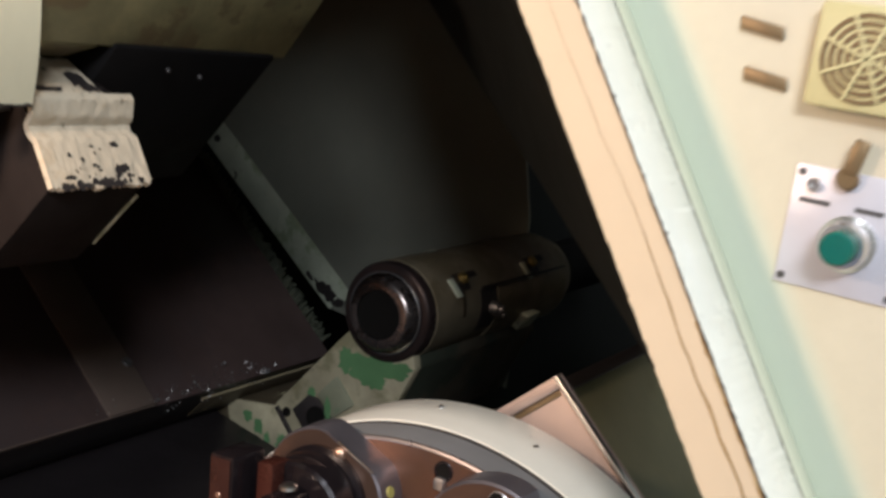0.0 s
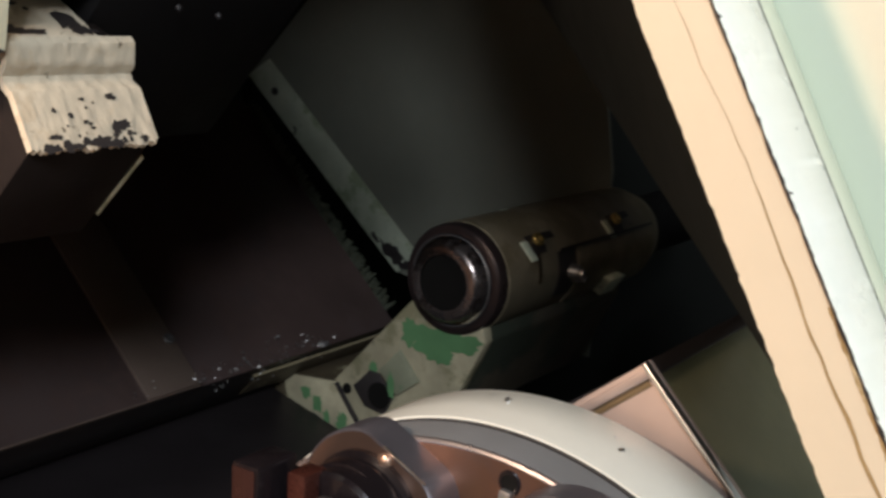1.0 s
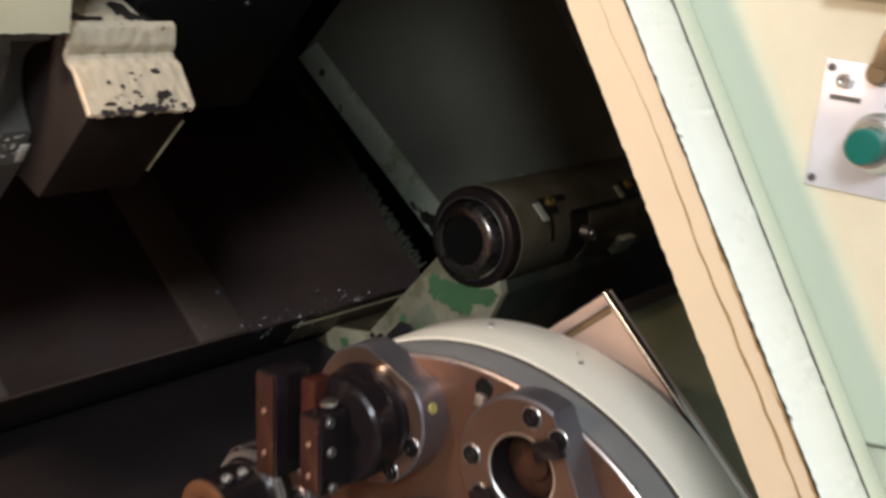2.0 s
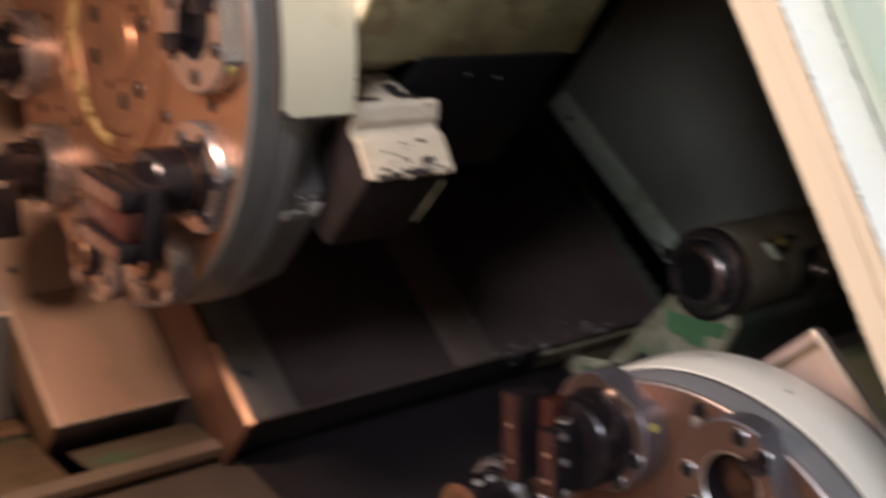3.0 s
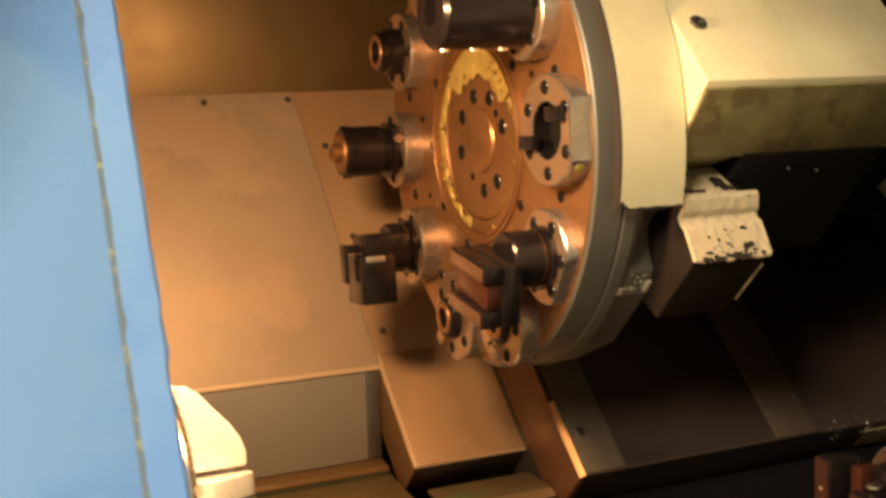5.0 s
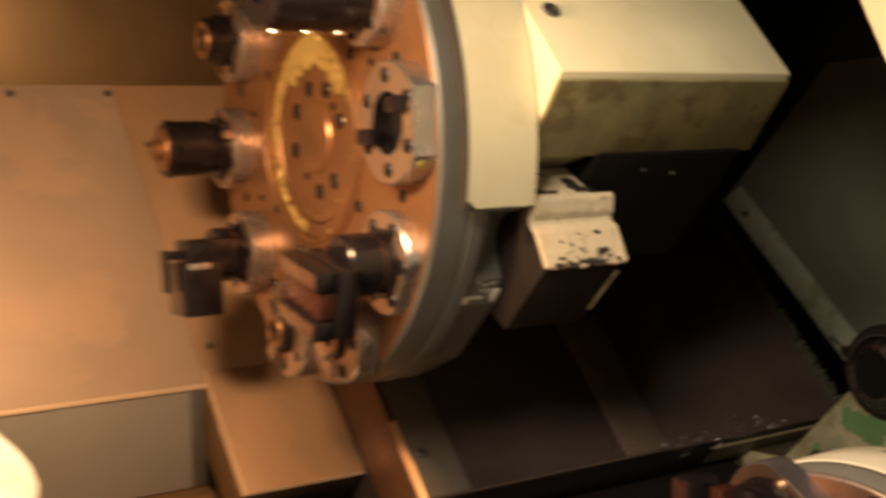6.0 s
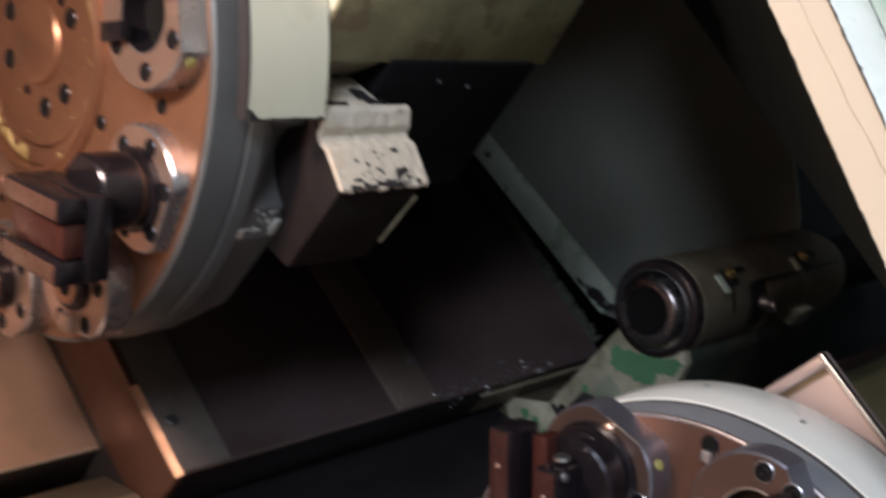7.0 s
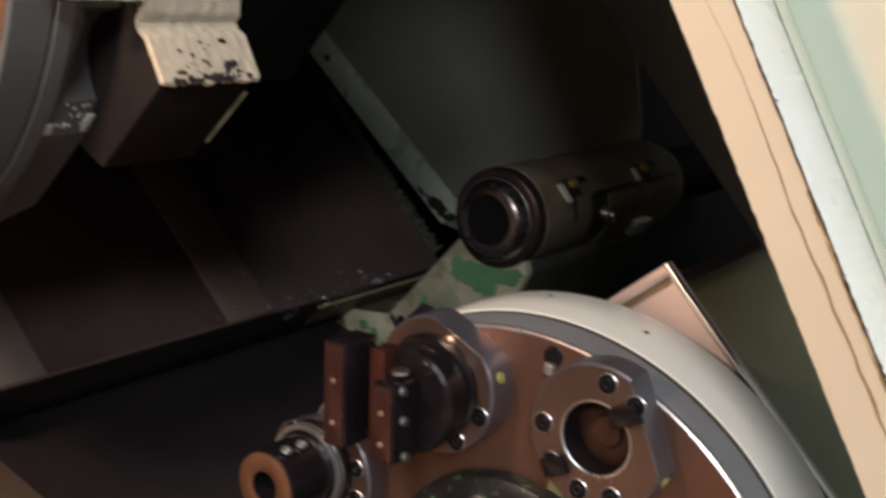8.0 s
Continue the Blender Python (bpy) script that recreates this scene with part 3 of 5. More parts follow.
part("nose", prism([(0.655, 1.255), (0.660, 1.238), (0.648, 1.228), (0.637, 1.199), (0.705, 1.140), (0.80, 1.20), (0.80, 1.30), (0.702, 1.2795)], 0.496, 0.579, 0.002), material("oily_nose_casting", (0.024, 0.018, 0.016), 0.6, 0.0, 0.5, 12, 0.12, 90, wear=(0.06, 0.055, 0.05), wear_scale=30, wear_level=0.66, spec=0.06), upper, "dark machined nose casting")
# the casting's lit edge is drawn as a thin pale strip
part("nose_edge", slab((0.5793, 0.645, 1.189), X * 0.0014, (0, 0.045, -0.038), (0, 0.0015, 0.0020), 0.0005), TAIL_PAINT, upper, "pale strip for the highlight on the casting's edge")


def paint_skin(name, profile, x0, x1, steps, rough_low, rough_high, seed, label):
    """A thick coat of paint over a (y, z) profile, with torn first and last edges."""
    rng = random.Random(seed)
    marks = [Vector((0, y, z)) for y, z in profile]
    pts = [p.lerp(q, f / 4) for p, q in zip(marks, marks[1:]) for f in range(4)] + [marks[-1]]
    n = len(pts)
    bm = bmesh.new()
    grid = []
    lo = hi = 0.0
    for k in range(steps + 1):
        lo = 0.55 * lo + rough_low * rng.uniform(-1, 1)
        hi = 0.55 * hi + rough_high * rng.uniform(-1, 1)
        x = x0 + (x1 - x0) * k / steps
        outer, inner = [], []
        for i, p in enumerate(pts):
            t = (pts[min(i + 1, n - 1)] - pts[max(i - 1, 0)]).normalized()
            q = p + (t * hi if i == n - 1 else t * lo if i == 0 else Vector())
            nrm = Vector((0, -t.z, t.y))
            knob = 0.0006 * noise.noise(Vector((x * 160, q.y * 160, q.z * 160))) + 0.0003 * noise.noise(Vector((x * 420, q.y * 420, q.z * 420)))
            outer.append(bm.verts.new(q + X * x + nrm * knob))
            inner.append(bm.verts.new(q + X * x + nrm * 0.0045))
        grid.append(outer + inner[::-1])
    m = 2 * n
    for a, b in zip(grid, grid[1:]):
        for i in range(m):
            j = (i + 1) % m
            bm.faces.new((a[i], a[j], b[j], b[i]))
    bm.faces.new(grid[0][::-1])
    bm.faces.new(grid[-1])
    bmesh.ops.recalc_face_normals(bm, faces=bm.faces)
    return part(name, bm, CREAM_CHIPPED, upper, label, 50)


def chip_in(parent, at, along_y, size_x, size_s, seed):
    """A bare dark patch where paint has broken off, on a face holding X and along_y."""
    rng = random.Random(seed)
    t = Vector((0, *along_y)).normalized()
    nrm = X.cross(t)
    if nrm.y > 0:
        nrm = -nrm
    bm = bmesh.new()
    k = 16
    edge = []
    for i in range(k):
        a = 2 * math.pi * i / k
        r = rng.uniform(0.55, 1.25)
        edge.append(bm.verts.new(Vector(at) + X * (size_x * r * math.cos(a)) + t * (size_s * r * math.sin(a)) + nrm * 0.0007))
    mid = bm.verts.new(Vector(at) + nrm * 0.0009)
    for i in range(k):
        bm.faces.new((edge[i], edge[(i + 1) % k], mid))
    part("paint_chip", bm, SOOT, parent)


skin = paint_skin("nose_paint", [(0.661, 1.2595), (0.652, 1.2600), (0.6485, 1.2560), (0.6495, 1.2440), (0.6535, 1.2385), (0.6520, 1.2350), (0.6460, 1.2300), (0.6390, 1.2150), (0.6355, 1.2070), (0.6320, 1.1990)], 0.494, 0.581, 90, 0.0010, 0.0013, 4, "chipped cream paint on the nose")
low = Vector((0, -0.014, -0.032)).normalized()
rng = random.Random(8)
for k in range(34):
    w = rng.random() ** 1.7
    x = rng.uniform(0.500, 0.574)
    at = Vector((x, 0.6460, 1.2300)) + low * (0.033 - 0.030 * w)
    z = rng.uniform(0.0008, 0.0022) * (1.7 if w < 0.12 else 1)
    chip_in(skin, at, low[1:], z * rng.uniform(0.8, 2.4), z, 40 + k)
chip_in(skin, Vector((0.540, 0.6460, 1.2300)) + low * 0.031, low[1:], 0.0080, 0.0040, 90)
chip_in(skin, Vector((0.506, 0.6460, 1.2300)) + low * 0.033, low[1:], 0.0050, 0.0026, 92)
chip_in(skin, Vector((0.559, 0.6460, 1.2300)) + low * 0.022, low[1:], 0.0075, 0.0030, 91)
top = Vector((0, 0.037, 0.0245)).normalized()
upper_skin = paint_skin("shoulder_paint", [(0.698, 1.2840), (0.680, 1.2720), (0.6615, 1.2598)], 0.496, 0.566, 40, 0.0006, 0.0008, 6, "broken cream paint on the shoulder")
for x, u, sx, ss, seed in ((0.509, 0.006, 0.012, 0.0045, 71), (0.524, 0.004, 0.010, 0.0030, 72), (0.553, 0.016, 0.010, 0.011, 73), (0.558, 0.006, 0.010, 0.005, 77), (0.528, 0.034, 0.004, 0.003, 74), (0.534, 0.028, 0.002, 0.002, 75)):
    chip_in(upper_skin, Vector((x, 0.6615, 1.2598)) + top * u, top[1:], sx, ss, seed)
for x, y, z in ((0.585, 0.690, 1.263), (0.630, 0.668, 1.283), (0.668, 0.672, 1.279)):
    screw("slide_screw", (x, y - 0.004, z - 0.004), (0, -0.70, -0.71), 0.0020, SOOT, upper, 0.003)


def station_axes(cy, cz, r, angle):
    a = radians(angle)
    o = Vector((0, math.cos(a), math.sin(a)))
    return Vector((0, cy, cz)) + o * r, o, X.cross(o)


def flange(parent, xf, cy, cz, r, angle, rad=0.052, depth=0.024, bore=0.024, flat=0.040, mat=None, flat_turn=0.0, holes=6, side=None):
    """A round tool flange on a turret face, cut flat on its outer side, with bolts; its bore faces the chuck."""
    c, o, s = station_axes(cy, cz, r, angle)
    f = radians(flat_turn)
    o, s = o * math.cos(f) + s * math.sin(f), s * math.cos(f) - o * math.sin(f)
    bm = bmesh.new()
    seg = 44
    loops = []
    for x, rr in ((0.0, rad), (-depth + 0.0015, rad), (-depth, rad - 0.0015), (-depth, bore), (-depth * 0.1, bore)):
        loop = []
        for k in range(seg):
            a = 2 * math.pi * k / seg
            u, w = rr * math.cos(a), rr * math.sin(a)
            u = min(u, flat + (0 if rr > bore + 0.004 else 1))
            loop.append(bm.verts.new(c + X * (xf + x) + o * u + s * w))
        loops.append(loop)
    for p, q in zip(loops, loops[1:]):
        for k in range(seg):
            j = (k + 1) % seg
            bm.faces.new((p[k], p[j], q[j], q[k]))
    bm.faces.new(loops[-1])
    bmesh.ops.recalc_face_normals(bm, faces=bm.faces)
    fl = part("tool_flange", bm, side or FLANGE_SIDE, parent)
    bm = bmesh.new()
    loops = []
    for rr in (rad - 0.0018, bore + 0.001):
        loop = []
        for k in range(seg):
            a = 2 * math.pi * k / seg
            u, w = rr * math.cos(a), rr * math.sin(a)
            loop.append(bm.verts.new(c + X * (xf - depth - 0.0004) + o * min(u, flat - 0.0015) + s * w))
        loops.append(loop)
    for k in range(seg):
        j = (k + 1) % seg
        bm.faces.new((loops[0][k], loops[0][j], loops[1][j], loops[1][k]))
    bmesh.ops.recalc_face_normals(bm, faces=bm.faces)
    # same steel as the side; the tint holds the face's warm reflection
    part("flange_face", bm, mat or FLANGE_STEEL, fl)
    part("bore", rod(c + X * (xf - depth * 0.12), c + X * (xf - depth * 0.10), bore - 0.0005, 24, 0.0001), HOLE, fl)
    part("bore_wall", turned([(0.0005, bore - 0.0002), (depth * 0.9, bore - 0.0002)], c + X * (xf - depth), X, 32, closed=False), BLACKED, fl)
    for k in range(holes):
        a = radians(30 + 360 / holes * k)
        rr = (rad + bore) * 0.5
        u, w = rr * math.cos(a), rr * math.sin(a)
        socket_hole("flange_screw", c + X * (xf - depth - 0.0005) + o * min(u, flat - 0.008) + s * w, 0.0062, fl)
    return fl, c, o, s


UR = 0.198
XF = TX - 0.002
for angle in (108, 72):
    flange(upper, XF, TY, TZ, UR, angle)
for angle, r, plug in ((-78, 0.200, 0.020), (-112, 0.205, 0.015)):
    fl, c, o, s = flange(upper, XF, TY, TZ, r, angle, 0.050, 0.022, 0.024, 0.041, None, 30)
    p = c + X * (XF - 0.012)
    part("short_socket", turned([(0, 0), (0, 0.0235), (plug, 0.0225), (plug + 0.002, 0.020), (plug + 0.002, 0.011), (plug - 0.010, 0.010), (plug - 0.010, 0)], p, (-1, 0, 0), 36, closed=False), BLACKED, fl, "short black socket")
    part("socket_ring", turned([(plug + 0.0015, 0.0115), (plug + 0.0035, 0.0120), (plug + 0.0035, 0.0170), (plug + 0.0015, 0.0180)], p, (-1, 0, 0), 32), COPPERY, fl, "copper-stained ring")
    part("clamp_lug", slab(c + X * (XF - 0.031) + o * 0.026 - s * 0.008, X * 0.009, o * 0.014, s * 0.016, 0.0012), FLANGE_STEEL, fl, "bare clamp lug")
# station with key blocks, facing the front
fl, c, o, s = flange(upper, XF, TY, TZ, 0.200, 180, 0.053, 0.021, 0.027, 0.0445, None, 2)
part("key_block", slab(c + X * (XF - 0.030) + o * 0.012 + s * -0.022, X * 0.010, o * 0.026, s * 0.014, 0.001), BLACKED, fl)
part("key_block", slab(c + X * (XF - 0.030) - o * 0.042 + s * 0.004, X * 0.010, o * 0.026, s * 0.014, 0.001), BLACKED, fl)
part("paint_dot", rod(c + X * (XF - 0.011) + o * 0.0385 + s * 0.0350, c + X * (XF - 0.011) + o * 0.0398 + s * 0.0362, 0.0042, 16, 0.0002), DOT, fl, "yellow paint dot")


def tool_collet(angle):
    fl, c, o, s = flange(upper, XF, TY, TZ, UR, angle, 0.046, 0.022)
    p = c + X * (XF - 0.022)
    part("tool_shank", turned([(0, 0), (0, 0.034), (0.010, 0.034), (0.012, 0.028), (0.018, 0.028), (0.020, 0.031), (0.064, 0.031), (0.068, 0.028), (0.068, 0.012), (0.055, 0.011), (0.055, 0)], p, (-1, 0, 0), 40, closed=False), BLACKED, fl, "black collet chuck")
    part("collet", turned([(0.0675, 0.0115), (0.0705, 0.0120), (0.0715, 0.0150), (0.0705, 0.0225), (0.0675, 0.0245)], p, (-1, 0, 0), 32), COPPERY, fl, "copper-stained collet nut")
    part("drawn_stub", turned([(0.0665, 0.0112), (0.0780, 0.0112), (0.0795, 0.0095), (0.0795, 0.0055), (0.0700, 0.005), (0.0700, 0)], p, (-1, 0, 0), 28, closed=False), COPPERY, fl, "copper-stained stub")
    part("collet_bore", rod(p - X * 0.0560, p - X * 0.0685, 0.0112, 20, 0.0003), HOLE, fl)
    for k in range(8):
        a = radians(45 * k)
        part("nut_slot", slab(p - X * 0.066 + (o * math.cos(a) + s * math.sin(a)) * 0.0300 - (s * math.cos(a) - o * math.sin(a)) * 0.003, X * 0.010, (o * math.cos(a) + s * math.sin(a)) * 0.0018, (s * math.cos(a) - o * math.sin(a)) * 0.006, 0.0003), HOLE, fl)
    for sgn in (-1, 1):
        screw("clamp_bolt", p - X * 0.007 + o * 0.040 * sgn + s * 0.012, o * sgn, 0.0055, FLANGE_STEEL, fl, 0.006)
        part("clamp_block", slab(p - X * 0.014 + o * 0.026 * sgn - s * 0.008 + s * 0.018, X * 0.013, o * 0.014 * sgn, s * 0.016, 0.001), BLACKED, fl)


WEDGE = material("red_brown_wedge", (0.085, 0.026, 0.018), 0.28, 0.4, 0.5, 18, 0.1, 120)
# browner reflection colour for the upper holder's prong ends
DARK_PRONG = material("prong_reflection_brown", (0.144, 0.072, 0.0475), 0.24, 0.4, 0.6, 18, 0.08, 120)


def fork_holder(parent, x0, x1, near, length, width, slot, spine, long_turn, face, drop=0.0, screws=2, wedge_back=0.45, wedge_gap=0.3, spine_drop=0.0):
    """A forked turning-tool holder open towards the chuck: two prongs and a spine. near: the (y, z) of its outer corner;
    it runs long_turn degrees from +y towards +z, and its prongs are parted across that."""
    along_tool = Vector((0, math.cos(radians(long_turn)), math.sin(radians(long_turn))))
    across = Vector((0, math.sin(radians(long_turn)), -math.cos(radians(long_turn))))

    def block(xa, xb, l0, l1, w0, w1, bev=0.0025):
        return slab(Vector((xa, *near)) + along_tool * l0 + across * w0, X * (xb - xa), along_tool * (l1 - l0), across * (w1 - w0), bev)
    third = (width - slot) / 2
    body = part("tool_holder", block(spine, x1, 0, length - spine_drop, 0, width), BLACKED, parent, "black forked tool holder")
    for w0, w1, l1 in ((0, third, length - drop), (width - third, width, length)):
        prong = part("prong", block(x0, spine - 0.0003, 0, l1, w0, w1), BLACKED, body)
        # thin plate that carries the reflection colour over the black prong
        part("prong_face", block(x0 - 0.0012, x0 - 0.0002, 0.002, l1 - 0.002, w0 + 0.002, w1 - 0.002, 0.0004), face, body)
        for k in range(screws):
            at = Vector((x0 - 0.0013, *near)) + along_tool * (l1 * (0.24 + 0.40 * k)) + across * ((w0 + w1) / 2)
            screw("clamp_screw", at, (-1, 0, 0), 0.0020, FLANGE_STEEL, prong, 0.0012)
    gap = (third + 0.0012, width - third - 0.0012)
    part("clamp_wedge", block(x0 + wedge_back * (spine - x0), spine + 0.001, 0.002, length - 0.004, gap[0], gap[1] - slot * wedge_gap, 0.0015), WEDGE, body, "red-brown oily wedge")
    return body


def neck_on(angle, r, rad=0.026, length=0.05, thick=0.024):
    fl, c, o, s = flange(upper, XF, TY, TZ, r, angle, 0.047, thick, 0.024, 0.037)
    p = c + X * (XF - thick)
    part("tool_neck", turned([(0, 0), (0, rad + 0.005), (0.006, rad + 0.005), (0.007, rad - 0.003), (0.011, rad - 0.003), (0.012, rad + 0.002), (length - 0.002, rad + 0.002), (length, rad), (length, 0)], p, (-1, 0, 0), 40, closed=False), BLACKED, fl)
    part("tool_ring", ring(p - X * 0.0070, (-1, 0, 0), rad - 0.0028, rad - 0.001, 0.003, 36), COPPERY, fl)
    return fl, p


tool_collet(0)
fl, p = neck_on(-37, 0.198, 0.028, 0.030)
part("tool_block", slab((0.308, 1.028, 1.146), X * 0.044, (0, 0.052, 0), (0, 0, 0.058), 0.003), BLACKED, fl, "black square tool block")
part("tool_hook", slab((0.296, 1.050, 1.172), X * 0.005, (0, 0.018, 0), (0, 0, 0.046), 0.0015), BLACKED, fl)
part("hook_arm", slab((0.3012, 1.052, 1.207), X * 0.020, (0, 0.015, 0), (0, 0, 0.010), 0.0015), BLACKED, fl)
part("bright_insert", slab((0.315, 1.0275, 1.196), X * 0.024, (0, 0.006, 0), (0, 0, 0.007), 0.001), STEEL, fl, "bare steel insert")
part("tool_neck", slab((0.316, 1.034, 1.190), X * 0.060, (0, 0.044, 0), (0, 0, 0.038), 0.004), BLACKED, fl)
fl, p = neck_on(-144, 0.205, 0.026, 0.043, 0.014)
fork_holder(fl, 0.311, 0.351, (0.698, 1.206), 0.076, 0.060, 0.026, 0.331, 14, DARK_PRONG, 0.0, 0, 0.22, 0.0)
fl, c, o, s = flange(upper, XF, TY, TZ, UR, 144, 0.047, 0.022)
p = c + X * (XF - 0.022)
part("boring_sleeve", turned([(0, 0), (0, 0.036), (0.088, 0.036), (0.092, 0.032), (0.092, 0.014), (0.08, 0.013), (0.08, 0)], p, (-1, 0, 0), 44, closed=False), BLACKED, fl, "black boring bar sleeve")
for k in range(3):
    screw("sleeve_screw", p - X * (0.02 + 0.03 * k) - Vector((0, 0, 0.0355)), (0, 0, -1), 0.0055, CHROME, fl, 0.002)
fl, c, o, s = flange(upper, XF, TY, TZ, UR, 36, 0.046, 0.022)
p = c + X * (XF - 0.022)
part("drill_sleeve", turned([(0, 0), (0, 0.028), (0.016, 0.028), (0.018, 0.024), (0.026, 0.024), (0.028, 0.021), (0.028, 0.013), (0.02, 0.012), (0.02, 0)], p, (-1, 0, 0), 36, closed=False), BLACKED, fl)
part("sleeve_end", turned([(0.0275, 0.0135), (0.0290, 0.0140), (0.0290, 0.0200), (0.0275, 0.0208)], p, (-1, 0, 0), 36), COPPERY, fl)

# ---- tailstock ----
PLX = 1.450
TSY, TSZ = 0.768, 1.0185
# browner than the pedestal's paint, and darkened for the dim light on the barrel
BARREL_PAINT = material("oily_dim_barrel_paint", (0.26, 0.21, 0.135), 0.40, 0.0, 0.5, 16, 0.1, 80, second=(0.14, 0.11, 0.065), second_level=0.50, wear=(0.05, 0.04, 0.025), wear_scale=26, wear_level=0.62)
tail = thing("tailstock", (1.2, TSY, TSZ), "painted tailstock with worn green and cream paint", "tailstock")
part("quill_ring", turned([(0, 0.0465), (0, 0.0490), (0.0015, 0.0500), (0.0015, 0.0530), (0.004, 0.0575), (0.008, 0.0592), (0.017, 0.0595), (0.017, 0.0465)], (1.082, TSY, TSZ), X, 64), material("oily_ring_steel", (0.055, 0.038, 0.036), 0.30, 0.5, 0.5, 14, 0.08, 60), tail, "dark oily ring round the quill")
part("ring_edge", turned([(-0.0006, 0.0466), (-0.0012, 0.0474), (-0.0006, 0.0486), (0.001, 0.0486)], (1.082, TSY, TSZ), X, 64), STEEL_DARK, tail, "worn bright lip of the ring")
part("quill", turned([(0, 0.0292), (0, 0.0365), (0.002, 0.0400), (0.006, 0.0425), (0.014, 0.0440), (0.032, 0.0445), (0.032, 0.0292)], (1.068, TSY, TSZ), X, 56), material("quill_steel", (0.36, 0.30, 0.28), 0.26, 0.9, 0.5, 18, 0.08, 60, wear=(0.10, 0.075, 0.065), wear_scale=26, wear_level=0.5), tail, "steel quill nose with an empty taper")
part("taper_bore", turned([(0.0, 0.0290), (0.002, 0.0285), (0.10, 0.019), (0.10, 0.0)], (1.0685, TSY, TSZ), X, 40, closed=False), HOLE, tail)
# near-black disc set in the mouth for the shade inside the taper
part("bore_shade", rod((1.0715, TSY, TSZ), (1.0735, TSY, TSZ), 0.0288, 32, 0.0002), HOLE, tail)
part("body", turned([(0, 0.02), (0, 0.057), (0.004, 0.0600), (0.352, 0.0605), (0.382, 0.052), (0.392, 0.02)], (1.098, TSY, TSZ), X, 56), BARREL_PAINT, tail, "brown oil-stained barrel, darkened for the dim light on it")
FOOT_EDGE = material("worn_foot_edge", (0.46, 0.38, 0.235), 0.42, 0.0, 0.6, 18, 0.1, 80, wear=(0.10, 0.08, 0.04), wear_scale=30, wear_level=0.64)
RUSTY_GRIME = material("rusty_grime", (0.095, 0.072, 0.042), 0.5, 0.0, 0.5, 22, 0.2, 80, wear=(0.26, 0.23, 0.14), wear_scale=30, wear_level=0.62)
NECK = [(0.812, 1.0), (0.832, 0.982), (0.938, 0.882), (0.898, 0.830), (0.785, 0.86), (0.730, 0.955), (0.735, 0.99)]
part("pedestal", prism(NECK, 1.0885, 1.104, 0.002), TAIL_PAINT, tail, "worn cream face with green undercoat showing")
# the pedestal's shadow side is put into this dark colour
part("pedestal_web", prism([(y + 0.0008, z + 0.0008) for y, z in NECK], 1.1035, 1.40, 0.003), material("shaded_casting", (0.105, 0.085, 0.058), 0.45, 0.0, 0.5, 14, 0.1, 80, second=(0.035, 0.040, 0.028), second_level=0.5, wear_scale=18), tail, "web behind the face, its shadow side put into the colour")
FOOT = [(1.004, 0.885), (1.053, 0.847), (1.008, 0.788), (0.890, 0.830), (0.927, 0.886)]
part("clamp_foot", prism(FOOT, 1.083, 1.30, 0.003), TAIL_PAINT, tail)
part("foot_bevel", prism([(1.028, 0.853), (0.996, 0.833), (1.006, 0.792), (1.0505, 0.8465)], 1.0812, 1.0835, 0.0008), FOOT_EDGE, tail, "pale bevelled side of the foot")
part("foot_facet", prism([(1.0045, 0.8825), (1.0285, 0.8545), (0.9965, 0.8350)], 1.0818, 1.0835, 0.0006), RUSTY_GRIME, tail, "rusty hollow of the foot")
part("rust_stain", rod((1.0806, 0.9995, 0.808), (1.0826, 0.9995, 0.808), 0.0075, 18, 0.0004), material("rust_run", (0.16, 0.095, 0.03), 0.5, 0.0, 0.5, 40, 0.2, 90), tail, "rusty stain beside the bore")
part("pocket_bore", rod((1.0835, 0.866, 0.8795), (1.0875, 0.866, 0.8795), 0.0150, 24, 0.0003), HOLE, tail)
screw("foot_screw", (1.0872, 0.913, 0.880), (-1, 0, 0), 0.0062, HOLE, tail, 0.001)
part("foot_seam", slab((1.0826, 0.9285, 0.884), (0, -0.035, -0.050), (0, -0.0045, 0.0030), X * 0.003, 0.0003), SOOT, tail)
part("foot_bore", rod((1.0805, 0.963, 0.822), (1.0825, 0.963, 0.822), 0.0225, 28, 0.0003), HOLE, tail)
part("foot_bore_rim", ring((1.0820, 0.963, 0.822), (-1, 0, 0), 0.0222, 0.0238, 0.0012, 28, 0.0003), STEEL_DARK, tail)


def on_barrel(x, angle, r=0.0632):
    a = radians(angle)
    return Vector((x, TSY + r * math.cos(a), TSZ + r * math.sin(a)))


def barrel_patch(name, x0, x1, a0, a1, r0, r1, mat, label="", parent=None):
    """A piece of shell on the tailstock's barrel between two angles."""
    return part(name, arc_band(x0, x1, r0, r1, a0, a1, 12, TSY, TSZ), mat, parent or tail, label)


